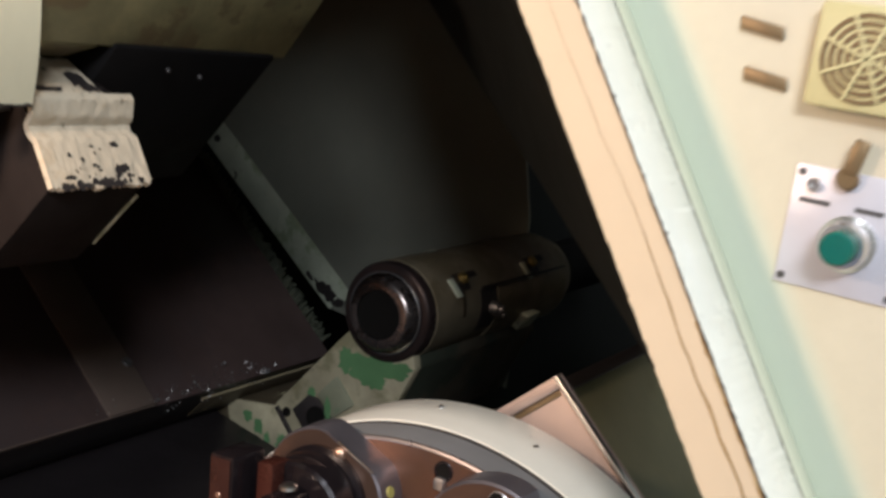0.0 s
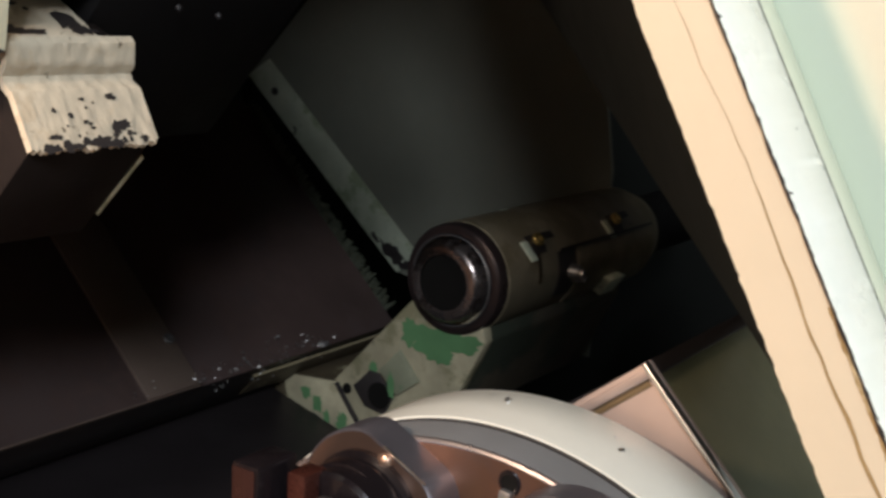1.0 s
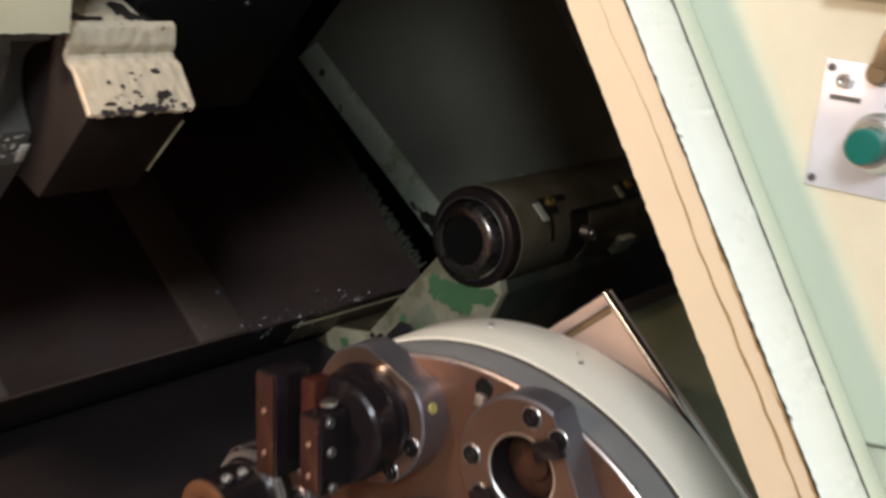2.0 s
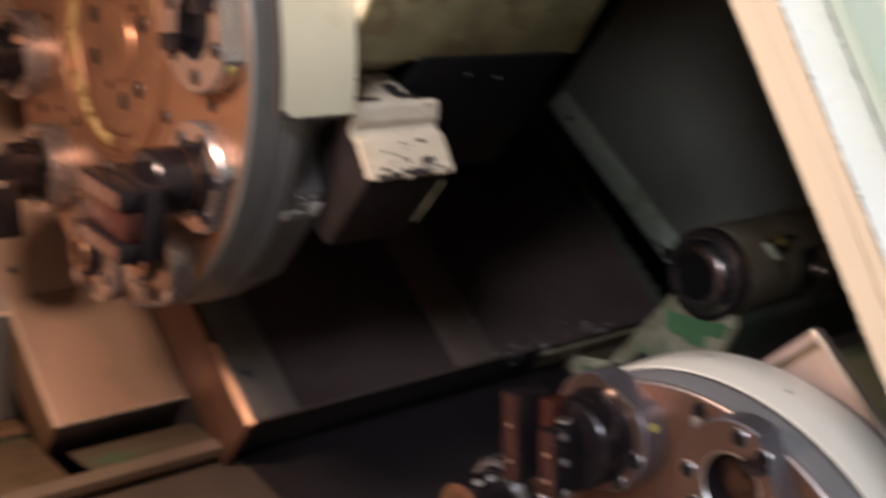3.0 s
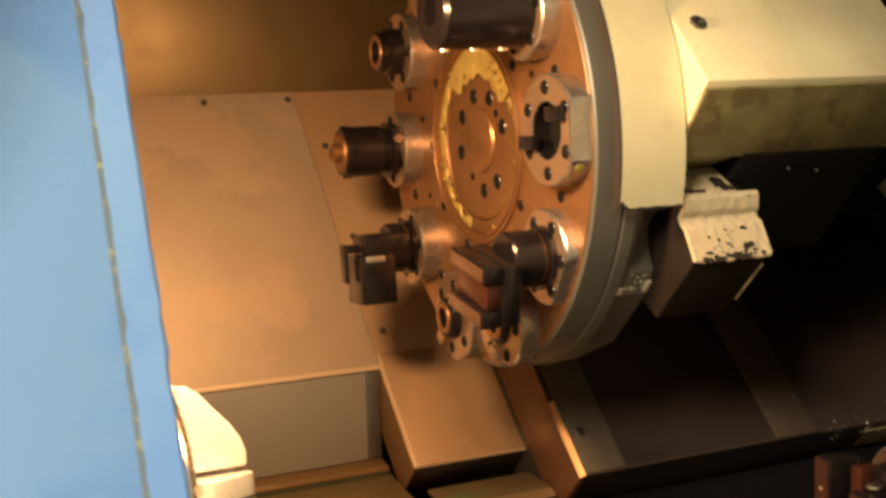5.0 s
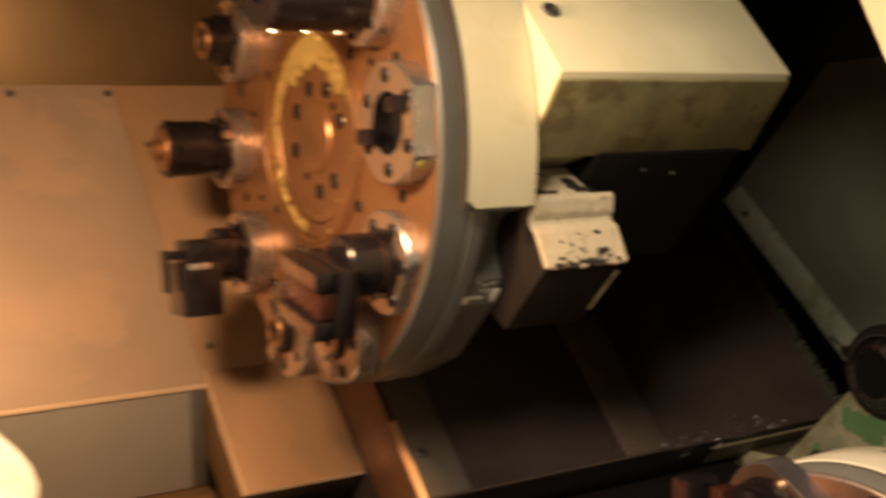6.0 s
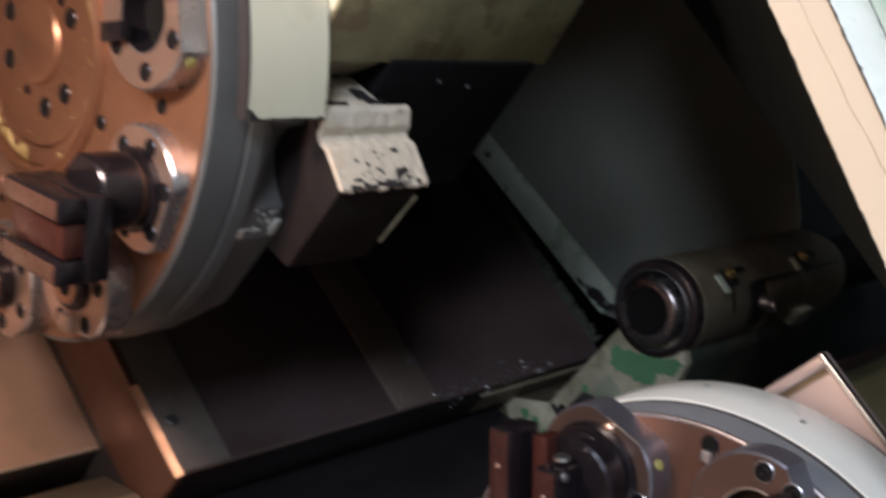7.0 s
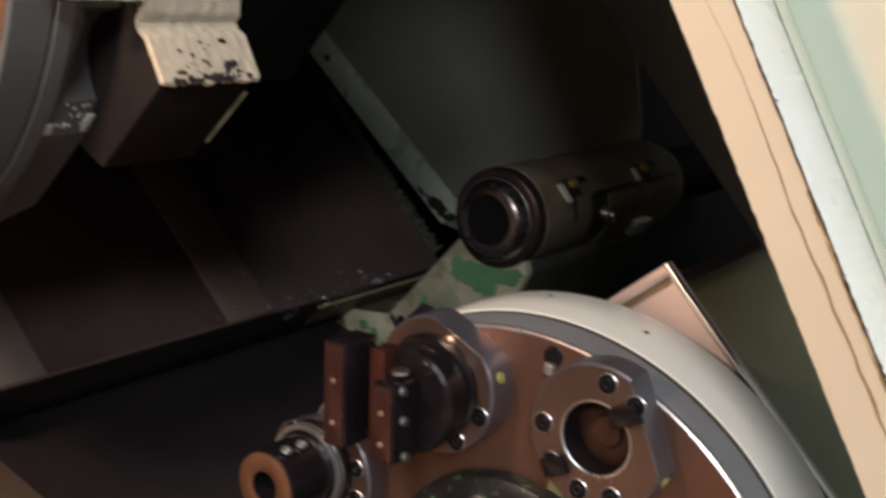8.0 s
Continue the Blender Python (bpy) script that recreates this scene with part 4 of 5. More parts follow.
# two recessed lubrication pockets with brass plugs and a pale broken rim, the side cover's joint, and a cast lug
for x in (1.168, 1.353):
    # the pockets' shaded hollows are black patches laid on the barrel
    barrel_patch("plug_pocket", x - 0.016, x + 0.040, 139, 147, 0.0600, 0.0612, SOOT)
    barrel_patch("plug_pocket", x - 0.016, x + 0.014, 147, 160, 0.0600, 0.0612, SOOT)
    part("pocket_rim", slab(on_barrel(x - 0.030, 144, 0.0606), X * 0.013, on_barrel(x, 166, 0.0612) - on_barrel(x - 0.008, 144, 0.0606), Vector((0, -0.0012, 0.0010)), 0.0004), FLANGE_PAINT, tail, "pale broken rim of the pocket")
    screw("oil_plug", on_barrel(x + 0.004, 146, 0.0608), on_barrel(0, 146, 1) - Vector((0, TSY, TSZ)), 0.0075, BRASS, tail, 0.005)
barrel_patch("oil_streak", 1.160, 1.167, 160, 190, 0.0600, 0.0607, material("oil_streak_brown", (0.045, 0.028, 0.014), 0.35, 0.0, 0.5, 30, 0.1, 90), "brown oil run below the pocket")
barrel_patch("cover_joint", 1.205, 1.440, 160.5, 163, 0.0625, 0.0646, SOOT)
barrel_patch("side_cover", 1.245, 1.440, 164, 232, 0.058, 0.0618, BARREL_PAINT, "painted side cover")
# black patch for the shade in the notch
barrel_patch("cover_notch", 1.203, 1.244, 163.2, 214, 0.0600, 0.0609, SOOT, "notch beside the cover, its shade drawn as a black patch")
part("cover_lug", prism([(on_barrel(0, 208, 0.0605).y, on_barrel(0, 208, 0.0605).z), (on_barrel(0, 206, 0.073).y, on_barrel(0, 206, 0.073).z), (on_barrel(0, 228, 0.072).y, on_barrel(0, 228, 0.072).z), (on_barrel(0, 230, 0.0605).y, on_barrel(0, 230, 0.0605).z)], 1.322, 1.360, 0.002), FLANGE_PAINT, tail, "pale corner lug")
for x, r in ((1.228, 0.0085), (1.236, 0.0060)):
    part("hose_fitting", turned([(0, 0), (0, r), (0.010, r), (0.012, r * 0.7), (0.016, r * 0.7), (0.016, 0)], on_barrel(x, 186 + (x - 1.228) * 900, 0.0605), (0.2, -0.9, -0.2), 16, closed=False), STEEL_DARK, tail)
part("scratch", slab(on_barrel(1.150, 88, 0.0615) + X * 0.03, X * 0.010, (0, -0.006, 0.0005), (0, 0, 0.0006), 0.0002), FLANGE_PAINT, tail, "pale scratch")
part("rear_shaft", rod((1.462, TSY, TSZ), (1.72, TSY, TSZ), 0.040, 36, 0.003), SLIDE_BLACK, tail)
POCKET_PAINT = material("pocket_paint", (0.30, 0.30, 0.20), 0.45, 0.0, 0.5, 20, 0.1, 90, wear=(0.10, 0.17, 0.09), wear_scale=40, wear_level=0.6)
part("pocket_plate", prism([(0.865, 0.909), (0.837, 0.935), (0.812, 0.903), (0.842, 0.883)], 1.0835, 1.0885, 0.001), POCKET_PAINT, tail, "raised pale plate")
# flat black sheet for the shade in the pocket
part("pocket_shade", prism([(0.903, 0.885), (0.879, 0.9065), (0.866, 0.904), (0.846, 0.883), (0.860, 0.858), (0.888, 0.864)], 1.0855, 1.0882, 0.0004), SOOT, tail)
for at, sx, ss, seed in (((1.0870, 0.795, 0.951), 0.030, 0.017, 3), ((1.0870, 0.760, 0.951), 0.026, 0.012, 5), ((1.0870, 0.824, 0.957), 0.012, 0.016, 7), ((1.0870, 0.786, 0.936), 0.018, 0.009, 17), ((1.0870, 0.875, 0.910), 0.006, 0.007, 9), ((1.0832, 0.848, 0.893), 0.005, 0.016, 19), ((1.0820, 0.970, 0.868), 0.008, 0.007, 11), ((1.0820, 0.953, 0.857), 0.007, 0.011, 13), ((1.0820, 0.940, 0.843), 0.005, 0.008, 21), ((1.0820, 0.918, 0.838), 0.008, 0.014, 15)):
    rng = random.Random(seed)
    bm = bmesh.new()
    edge = []
    for i in range(22):
        a = 2 * math.pi * i / 22
        r = rng.uniform(0.7, 1.25)
        edge.append(bm.verts.new(Vector(at) + Vector((0, sx * r * math.cos(a), ss * r * math.sin(a)))))
    mid = bm.verts.new(Vector(at) - X * 0.0003)
    for i in range(22):
        bm.faces.new((edge[i], mid, edge[(i + 1) % 22]))
    bmesh.ops.recalc_face_normals(bm, faces=bm.faces)
    part("green_patch", bm, GREEN_PATCH, tail, "bare green undercoat")

part("foot_top", slab((1.086, FOOT[4][0] + 0.003, FOOT[4][1]), X * 0.215, (0, FOOT[0][0] - FOOT[4][0] - 0.006, FOOT[0][1] - FOOT[4][1]), (0, 0, 0.0014), 0.0003), RUSTY_GRIME, tail, "grimy top of the clamp foot")

t_dir, n_dir = Vector((0, 0.745, -0.667)), Vector((0, -0.667, -0.745))
ledge = thing("bed_ledge", (1.2, 0.97, 0.9), "tan painted bed ledge with rust and grime", "ledge")
part("lip", slab(Vector((0.990, 0.958, 0.916)) + t_dir * 0.0055 + n_dir * 0.0004, X * 0.455, t_dir * 0.0040, n_dir * 0.0032, 0.0008), FOOT_EDGE, ledge, "pale worn lip")
part("face", slab(Vector((1.000, 0.958, 0.916)) + t_dir * 0.0095 + n_dir * 0.0004, X * 0.440, t_dir * 0.040, n_dir * 0.0016, 0.0004), RUSTY_GRIME, ledge, "rusty grimy face")

# guard plate over the bed behind the tailstock
guard_plate = thing("guard_plate", (PLX, 1.1, 1.1), "grey-green painted guard plate with a worn flange", "guard plate")
PB, PC = (1.112, 0.935), (1.395, 1.221)
part("plate", prism([PB, PC, (1.15, 1.44), (0.96, 1.44), (0.778, 1.210), (0.768, 1.10), (0.778, 1.01), (0.80, 0.85)], PLX, PLX + 0.006, 0.001), GREEN_GREY, guard_plate)
fu = Vector((0, PC[0] - PB[0], PC[1] - PB[1])).normalized()
part("flange", slab((PLX - 0.004, *PB), fu * 0.402, Vector((0, -0.045, 0.024)), X * 0.0035, 0.001), material("worn_strip_paint", (0.55, 0.58, 0.44), 0.45, 0.0, 0.55, 12, 0.12, 90, wear=(0.05, 0.06, 0.045), wear_scale=22, wear_level=0.64, second=(0.26, 0.30, 0.19), second_level=0.52), guard_plate, "worn light flange strip")
for at, sx, ss, seed in (((PLX - 0.0043, 1.112, 0.958), 0.022, 0.012, 1), ((PLX - 0.0043, 1.128, 0.968), 0.016, 0.008, 2), ((PLX - 0.0043, 1.150, 0.985), 0.010, 0.005, 3), ((PLX - 0.0043, 1.092, 0.948), 0.010, 0.008, 4)):
    rng = random.Random(seed)
    bm = bmesh.new()
    edge = []
    for i in range(20):
        a = 2 * math.pi * i / 20
        r = rng.uniform(0.6, 1.25)
        edge.append(bm.verts.new(Vector(at) + Vector((0, sx * r * math.cos(a) * 0.7 - ss * r * math.sin(a) * 0.5, sx * r * math.cos(a) * 0.7 + ss * r * math.sin(a) * 0.8))))
    mid = bm.verts.new(Vector(at) - X * 0.0002)
    for i in range(20):
        bm.faces.new((edge[i], mid, edge[(i + 1) % 20]))
    bmesh.ops.recalc_face_normals(bm, faces=bm.faces)
    part("bare_blotch", bm, SOOT, guard_plate, "dark blotch of lost paint")
for k in (0.03, 0.35):
    screw("plate_screw", Vector((PLX - 0.004, *PB)) + fu * k + Vector((0, -0.02, 0.012)), (-1, 0, 0), 0.006, SOOT, guard_plate, 0.003)

# ---- lower turret ----
LX, LY, LZ = 0.650, 0.4718, 0.8066
lower = thing("lower_turret", (0.70, LY, LZ), "lower tool turret with a pale curved guard", "tool turret")
part("disc", turned([(0, 0.05), (0, 0.2160), (0.0008, 0.2180), (0.004, 0.2190), (0.0255, 0.2215), (0.0255, 0.05)], (LX, LY, LZ), X, 110), RIM_STEEL, lower, "grey steel turret disc")
part("face_plate", turned([(-0.0025, 0), (-0.0025, 0.2165), (-0.0005, 0.2172), (-0.0005, 0)], (LX, LY, LZ), X, 110, closed=False), LOWER_FACE, lower)
part("edge_ring", turned([(-0.0026, 0.2166), (-0.0030, 0.2176), (-0.0020, 0.2190), (0.0006, 0.2194), (0.0006, 0.2172)], (LX, LY, LZ), X, 120), material("worn_chamfer", (0.55, 0.46, 0.43), 0.30, 0.8, 0.75, 20, 0.04, 120), lower, "bright chamfer of the disc")
part("guard_rim", arc_band(0.6762, 0.6792, 0.2140, 0.2222, 5, 200, 90, LY, LZ), SOOT, lower, "dark gap behind the disc")


def curved_guard():
    """The pale guard: a thin shell that flares a little towards the back, with a rolled front edge."""
    bm = bmesh.new()
    shell = ((0.6795, 0.2200), (0.6795, 0.2236), (0.7000, 0.2250), (0.7380, 0.2256), (0.7390, 0.2250), (0.7390, 0.2210))
    rows = []
    for k in range(111):
        a = radians(3 + 198 * k / 110)
        rows.append([bm.verts.new((x, LY + r * math.cos(a), LZ + r * math.sin(a))) for x, r in shell])
    n = len(shell)
    for p, q in zip(rows, rows[1:]):
        for i in range(n):
            j = (i + 1) % n
            bm.faces.new((p[i], p[j], q[j], q[i]))
    bm.faces.new(rows[0])
    bm.faces.new(rows[-1][::-1])
    bmesh.ops.recalc_face_normals(bm, faces=bm.faces)
    return bm


part("rim_guard", curved_guard(), LOWER_GUARD, lower, "pale painted curved guard")
HUB = material("flecked_black_hub", (0.03, 0.03, 0.028), 0.32, 0.3, 0.6, 20, 0.15, 120, wear=(0.085, 0.17, 0.09), wear_scale=60, wear_level=0.58)
part("hub_cover", turned([(-0.0025, 0), (-0.018, 0), (-0.018, 0.103), (-0.014, 0.110), (-0.0025, 0.112)], (LX, LY, LZ), X, 60, closed=False), HUB, lower, "black hub with flecks of green paint")
part("hub_smear", turned([(-0.0027, 0.112), (-0.0034, 0.1125), (-0.0034, 0.122), (-0.0027, 0.124)], (LX, LY, LZ), X, 40, start=50, sweep=22), material("old_green_smear", (0.34, 0.33, 0.17), 0.5, 0.0, 0.5, 40, 0.2, 100, wear=(0.08, 0.12, 0.06), wear_scale=50, wear_level=0.5), lower, "old pale green smear round the hub")
for k in range(10):
    a = radians(10 + 36 * k)
    screw("hub_screw", (LX - 0.018, LY + 0.090 * math.cos(a), LZ + 0.090 * math.sin(a)), (-1, 0, 0), 0.008, STEEL_DARK, lower, 0.004)
part("turret_body", rod((0.676, LY, LZ), (0.742, LY, LZ), 0.2185, 48, 0.002), SOOT, lower)
# brownish tint for the warm reflection on the lower flange faces
LOWER_FLANGE = material("dull_flange_face", (0.225, 0.145, 0.112), 0.32, 0.8, 0.65, 12, 0.06, 110)
LF = LX - 0.0025
LR = 0.1814
STATIONS = (118, 76, 28, 163, 208, 253, 298, 343)
for angle in STATIONS:
    a = radians(angle - 17.0)
    pin = Vector((LX - 0.0026, LY + 0.2065 * math.cos(a), LZ + 0.2065 * math.sin(a)))
    socket_hole("face_hole", pin, 0.0068, lower)
    out = Vector((0, math.cos(a), math.sin(a)))
    part("locating_pin", slab(pin - X * 0.005 - out * 0.0125 - X.cross(out) * 0.0035, X * 0.005, out * 0.0085, X.cross(out) * 0.0075, 0.0010), STEEL, lower, "bare steel locating pin")


def side_dot(fl, c, o, s, depth):
    part("paint_dot", rod(c + X * (LF - depth * 0.55) + o * 0.0338 + s * 0.0370, c + X * (LF - depth * 0.55) + o * 0.0347 + s * 0.0380, 0.0040, 16, 0.0002), DOT, fl, "yellow paint dot")


def bolt_ring(fl, c, o, s, depth, r=0.0395, turns=(-58, -24, 92, 128, 165, 205)):
    """Deep socket screws round the flange, each in its bright counterbore."""
    for turn_by in turns:
        a = radians(turn_by)
        at = c + X * (LF - depth - 0.0005) + o * (r * math.cos(a)) + s * (r * math.sin(a))
        b = part("flange_bolt", turned([(0, 0.0040), (0.0004, 0.0060), (0.0007, 0.0070), (0.0002, 0.0076), (0, 0.0076)], at, (-1, 0, 0), 22), FLANGE_SIDE, fl)
        part("bolt_socket", turned([(0.0008, 0), (0.0008, 0.0066)], at, (-1, 0, 0), 20, closed=False), HOLE, b)
        part("bolt_head", turned([(0.0006, 0.0016), (0.0013, 0.0022), (0.0013, 0.0036), (0.0006, 0.0042)], at, (-1, 0, 0), 18), BLACKED, b)


fl, c, o, s = flange(lower, LF, LY, LZ, LR, 118, 0.0505, 0.024, 0.0245, 0.0380, LOWER_FLANGE, 43, 0, LOWER_SIDE)
bolt_ring(fl, c, o, s, 0.024)
side_dot(fl, c, o, s, 0.024)
part("key_block", slab(c + X * (LF - 0.030) + o * 0.0175 - s * 0.0185, X * 0.0065, o * 0.021, s * 0.0135, 0.001), BLACKED, fl, "black key in its slot")
part("key_block", slab(c + X * (LF - 0.030) - o * 0.0440 + s * 0.0060, X * 0.0065, o * 0.018, s * 0.0135, 0.001), BLACKED, fl, "black key in its slot")
part("bore_edge", turned([(0, 0.0243), (-0.0008, 0.0250), (-0.0006, 0.0262), (0.0004, 0.0264)], c + X * (LF - 0.024), X, 44), CHROME, fl, "bright edge of the bore")
part("rusty_plug", turned([(0, 0), (0.001, 0.010), (0.004, 0.012), (0.004, 0.019), (0.007, 0.0240), (0.009, 0.0240)], c + X * (LF - 0.010), X, 28, closed=False), material("rusty_bore", (0.075, 0.030, 0.015), 0.5, 0.4, 0.5, 60, 0.3, 160), fl, "rust-brown plug in the bore")
fl, c, o, s = flange(lower, LF, LY, LZ, LR, 76, 0.0505, 0.026, 0.020, 0.0440, LOWER_FLANGE, 45, 0, LOWER_SIDE)
bolt_ring(fl, c, o, s, 0.026, 0.0430, (82, 122, 165, 205))
side_dot(fl, c, o, s, 0.026)
p = c + X * (LF - 0.026)
part("holder_neck", turned([(0, 0), (0, 0.0385), (0.004, 0.0385), (0.006, 0.0345), (0.010, 0.0345), (0.012, 0.0365), (0.020, 0.0355), (0.022, 0.0315), (0.022, 0)], p, (-1, 0, 0), 48, closed=False), BLACKED, fl, "black turned neck")
part("neck_disc", turned([(0.012, 0), (0.012, 0.0360), (0.0135, 0.0372), (0.0310, 0.0372), (0.0335, 0.0350), (0.0335, 0)], p + Vector((0, -0.002, -0.003)), (-1, 0, 0), 52, closed=False), BLACKED, fl, "black round body of the holder")
part("flat_edge", slab(c + X * (LF - 0.0266) + o * 0.0432 - s * 0.010, X * 0.0016, o * 0.0012, s * 0.034, 0.0004), CHROME, fl, "bright worn edge of the flat")
# stud added to give the orange highlight beside the neck
part("glint_stud", turned([(0, 0), (0, 0.0052), (0.003, 0.0048), (0.0045, 0.003), (0.005, 0)], p + o * 0.0375 - s * 0.004, (-1, 0, 0), 20, closed=False), FLANGE_STEEL, fl, "copper-tinted stud added for a glint")
holder = fork_holder(fl, 0.560, 0.606, (0.5050, 0.9430), 0.0765, 0.0630, 0.022, 0.594, 94, PRONG, 0.0205, 2, spine_drop=0.020)
part("holder_saddle", slab((0.590, 0.5085, 0.951), X * 0.017, (0, 0.053, 0), (0, 0, 0.060), 0.010), BLACKED, fl, "rounded saddle behind the prongs")
for z in (0.9945, 0.974, 0.949):
    screw("side_bolt", (0.5665, 0.5008, z), (0, -1, 0), 0.0034, STEEL_DARK, holder, 0.003)
part("bright_pad", turned([(0, 0), (0, 0.0066), (0.002, 0.0064), (0.0035, 0.0040), (0.0040, 0)], (0.577, 0.5095, 1.0030), (0, 0, 1), 20, closed=False), CHROME, holder, "bright round pad")
fl, c, o, s = flange(lower, LF, LY, LZ, LR, 28, 0.0505, 0.022, 0.02, 0.042, LOWER_FLANGE, 45, 0, LOWER_SIDE)
bolt_ring(fl, c, o, s, 0.022)
p = Vector((LF - 0.022, 0.634, 0.898))
part("bar_sleeve", turned([(0, 0), (0, 0.036), (0.006, 0.036), (0.008, 0.032), (0.011, 0.035), (0.014, 0.032), (0.018, 0.029), (0.056, 0.027), (0.058, 0.024), (0.058, 0.012), (0.03, 0.012), (0.03, 0)], p, (-1, 0, 0), 44, closed=False), BLACKED, fl, "black boring bar sleeve")
for k in (0.0085, 0.0125):
    part("collar_ring", turned([(k, 0.031), (k, 0.0352), (k + 0.0006, 0.0358), (k + 0.0022, 0.0352), (k + 0.0022, 0.031)], p, (-1, 0, 0), 44), STEEL, fl, "bright collar ring")
part("sleeve_end", turned([(0.0575, 0.0125), (0.0595, 0.0125), (0.0605, 0.0150), (0.0605, 0.0230), (0.0590, 0.0262), (0.0575, 0.0265)], p, (-1, 0, 0), 44), COPPERY, fl, "copper-stained end of the sleeve")
for k in (0.030, 0.046):
    screw("sleeve_screw", p - X * k + Vector((0, -0.012, 0.0265)), (0, -0.4, 0.9), 0.0045, STEEL, fl, 0.002)
for angle in STATIONS[3:]:
    fl, c, o, s = flange(lower, LF, LY, LZ, LR, angle, 0.0505, 0.022, 0.024, 0.040, LOWER_FLANGE, 45, 0, LOWER_SIDE)
    bolt_ring(fl, c, o, s, 0.022)

# slide plate behind the lower turret
pink = thing("slide_guard", (0.77, 0.35, 0.95), "bare reddish slide guard plate with a bright edge", "guard plate")
PK = (0.3985, 1.0605)
du, dv = Vector((0, -0.635, -0.772)), Vector((0, 0.824, -0.566))
part("plate", slab((0.757, *PK), du * 0.33, dv * 0.20, X * 0.004, 0.0008), PINK_PLATE, pink)
part("top_fold", slab(Vector((0.7525, *PK)) + du * 0.0036 + dv * 0.0036, du * 0.0060, dv * 0.12, X * 0.0043, 0.0010), PINK_PLATE, pink, "folded top edge")
part("scrape_mark", slab(Vector((0.7560, *PK)) + du * 0.0100 + dv * 0.008, du * 0.0045, dv * 0.105, X * 0.0009, 0.0002), BROWN, pink, "brown oil line under the fold")
part("edge_lip", slab((0.750, *PK), du * 0.33, dv * 0.0032, X * 0.007, 0.0008), CHROME, pink, "bright folded edge")

# ---- front apron and door frame ----
setting("front_apron", prism([(0.455, 1.010), (0.465, 1.016), (0.20, 0.60), (0.18, 0.61)], 0.765, 1.93, 0.001), APRON, "grey-green painted inner apron below the sill", "apron")
setting("sill_lip", prism([(0.452, 1.012), (0.462, 1.020), (0.475, 1.004), (0.465, 0.998)], 0.765, 1.93, 0.001), SOOT, "black rubber lip along the sill", "lip")


def front_strip(name, corners, mat, label, low=-0.75, high=0.65, ragged=(0, 0), seed=1, steps=1, parent=None):
    """A post drawn along the slanted front: corners are (x, y) at z = 1.26; ragged: how far its edges are chipped."""
    rng = random.Random(seed)
    bm = bmesh.new()
    rows = []
    for k in range(steps + 1):
        t = low + (high - low) * k / steps
        rows.append([bm.verts.new(Vector((x, y, 1.26)) + D * t + Vector((ragged[0] * rng.uniform(-1, 1) ** 3, ragged[1] * rng.uniform(-1, 1) ** 3, 0))) for x, y in corners])
    n = len(corners)
    for p, q in zip(rows, rows[1:]):
        for i in range(n):
            j = (i + 1) % n
            bm.faces.new((p[j], p[i], q[i], q[j]))
    bm.faces.new(rows[0])
    bm.faces.new(rows[-1][::-1])
    bmesh.ops.recalc_face_normals(bm, faces=bm.faces)
    if ragged == (0, 0):
        soften(bm, 0.0012)
    if parent:
        return part(name, bm, mat, parent, label)
    return tagged(part(name, bm, mat), label, "door frame", kind="structure")


front_strip("frame_reveal", [(0.603, 0.3365), (0.598, 0.2975), (0.606, 0.2975), (0.640, 0.3365)], FRAME_CREAM, "cream painted reveal of the door opening, cracked and stained", ragged=(0.0, 0.0006), seed=2, steps=500)
front_strip("frame_edge", [(0.5965, 0.2960), (0.600, 0.2938), (0.636, 0.2900), (0.639, 0.2912), (0.639, 0.297), (0.598, 0.2972)], FRAME_WHITE, "white edge strip with chipped paint", ragged=(0.0013, 0.0), seed=3, steps=500)
front_strip("frame_shadow_gap", [(0.5968, 0.2962), (0.5985, 0.2958), (0.5985, 0.2976), (0.5970, 0.2978)], SOOT, "dark gap beside the edge strip", ragged=(0.0, 0.0008), seed=9, steps=300)
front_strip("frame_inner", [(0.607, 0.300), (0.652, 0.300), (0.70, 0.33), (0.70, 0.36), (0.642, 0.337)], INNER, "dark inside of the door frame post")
front_strip("frame_groove", [(0.6392, 0.2915), (0.6440, 0.2915), (0.6440, 0.2985), (0.6392, 0.2985)], SOOT, "dark groove behind the white edge strip")
front_strip("frame_return", [(0.6445, 0.2935), (0.6675, 0.2930), (0.6675, 0.2990), (0.6445, 0.2990)], FRAME_GREEN, "narrow pale green return beside the groove", -0.75, 0.65)


def lit_and_shaded():
    """Cream goes over softly into pale green: the door frame's shadow put into colour."""
    m = material("panel_paint_with_shadow", (0.80, 0.70, 0.52), 0.45, 0.0, 0.92, 4, 0.04, 60)
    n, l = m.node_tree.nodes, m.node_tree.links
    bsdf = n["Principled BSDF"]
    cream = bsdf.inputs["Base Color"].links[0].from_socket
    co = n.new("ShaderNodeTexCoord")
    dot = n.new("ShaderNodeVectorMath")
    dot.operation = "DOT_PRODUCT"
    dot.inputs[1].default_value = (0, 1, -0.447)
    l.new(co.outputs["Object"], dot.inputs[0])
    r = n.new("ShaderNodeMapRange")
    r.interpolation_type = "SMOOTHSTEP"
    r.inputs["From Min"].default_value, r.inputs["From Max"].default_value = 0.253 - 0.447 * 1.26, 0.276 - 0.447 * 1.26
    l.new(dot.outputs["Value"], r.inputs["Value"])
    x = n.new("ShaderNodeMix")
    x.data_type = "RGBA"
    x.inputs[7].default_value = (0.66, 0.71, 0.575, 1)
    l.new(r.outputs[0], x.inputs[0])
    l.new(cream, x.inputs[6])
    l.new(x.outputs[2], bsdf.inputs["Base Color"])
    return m


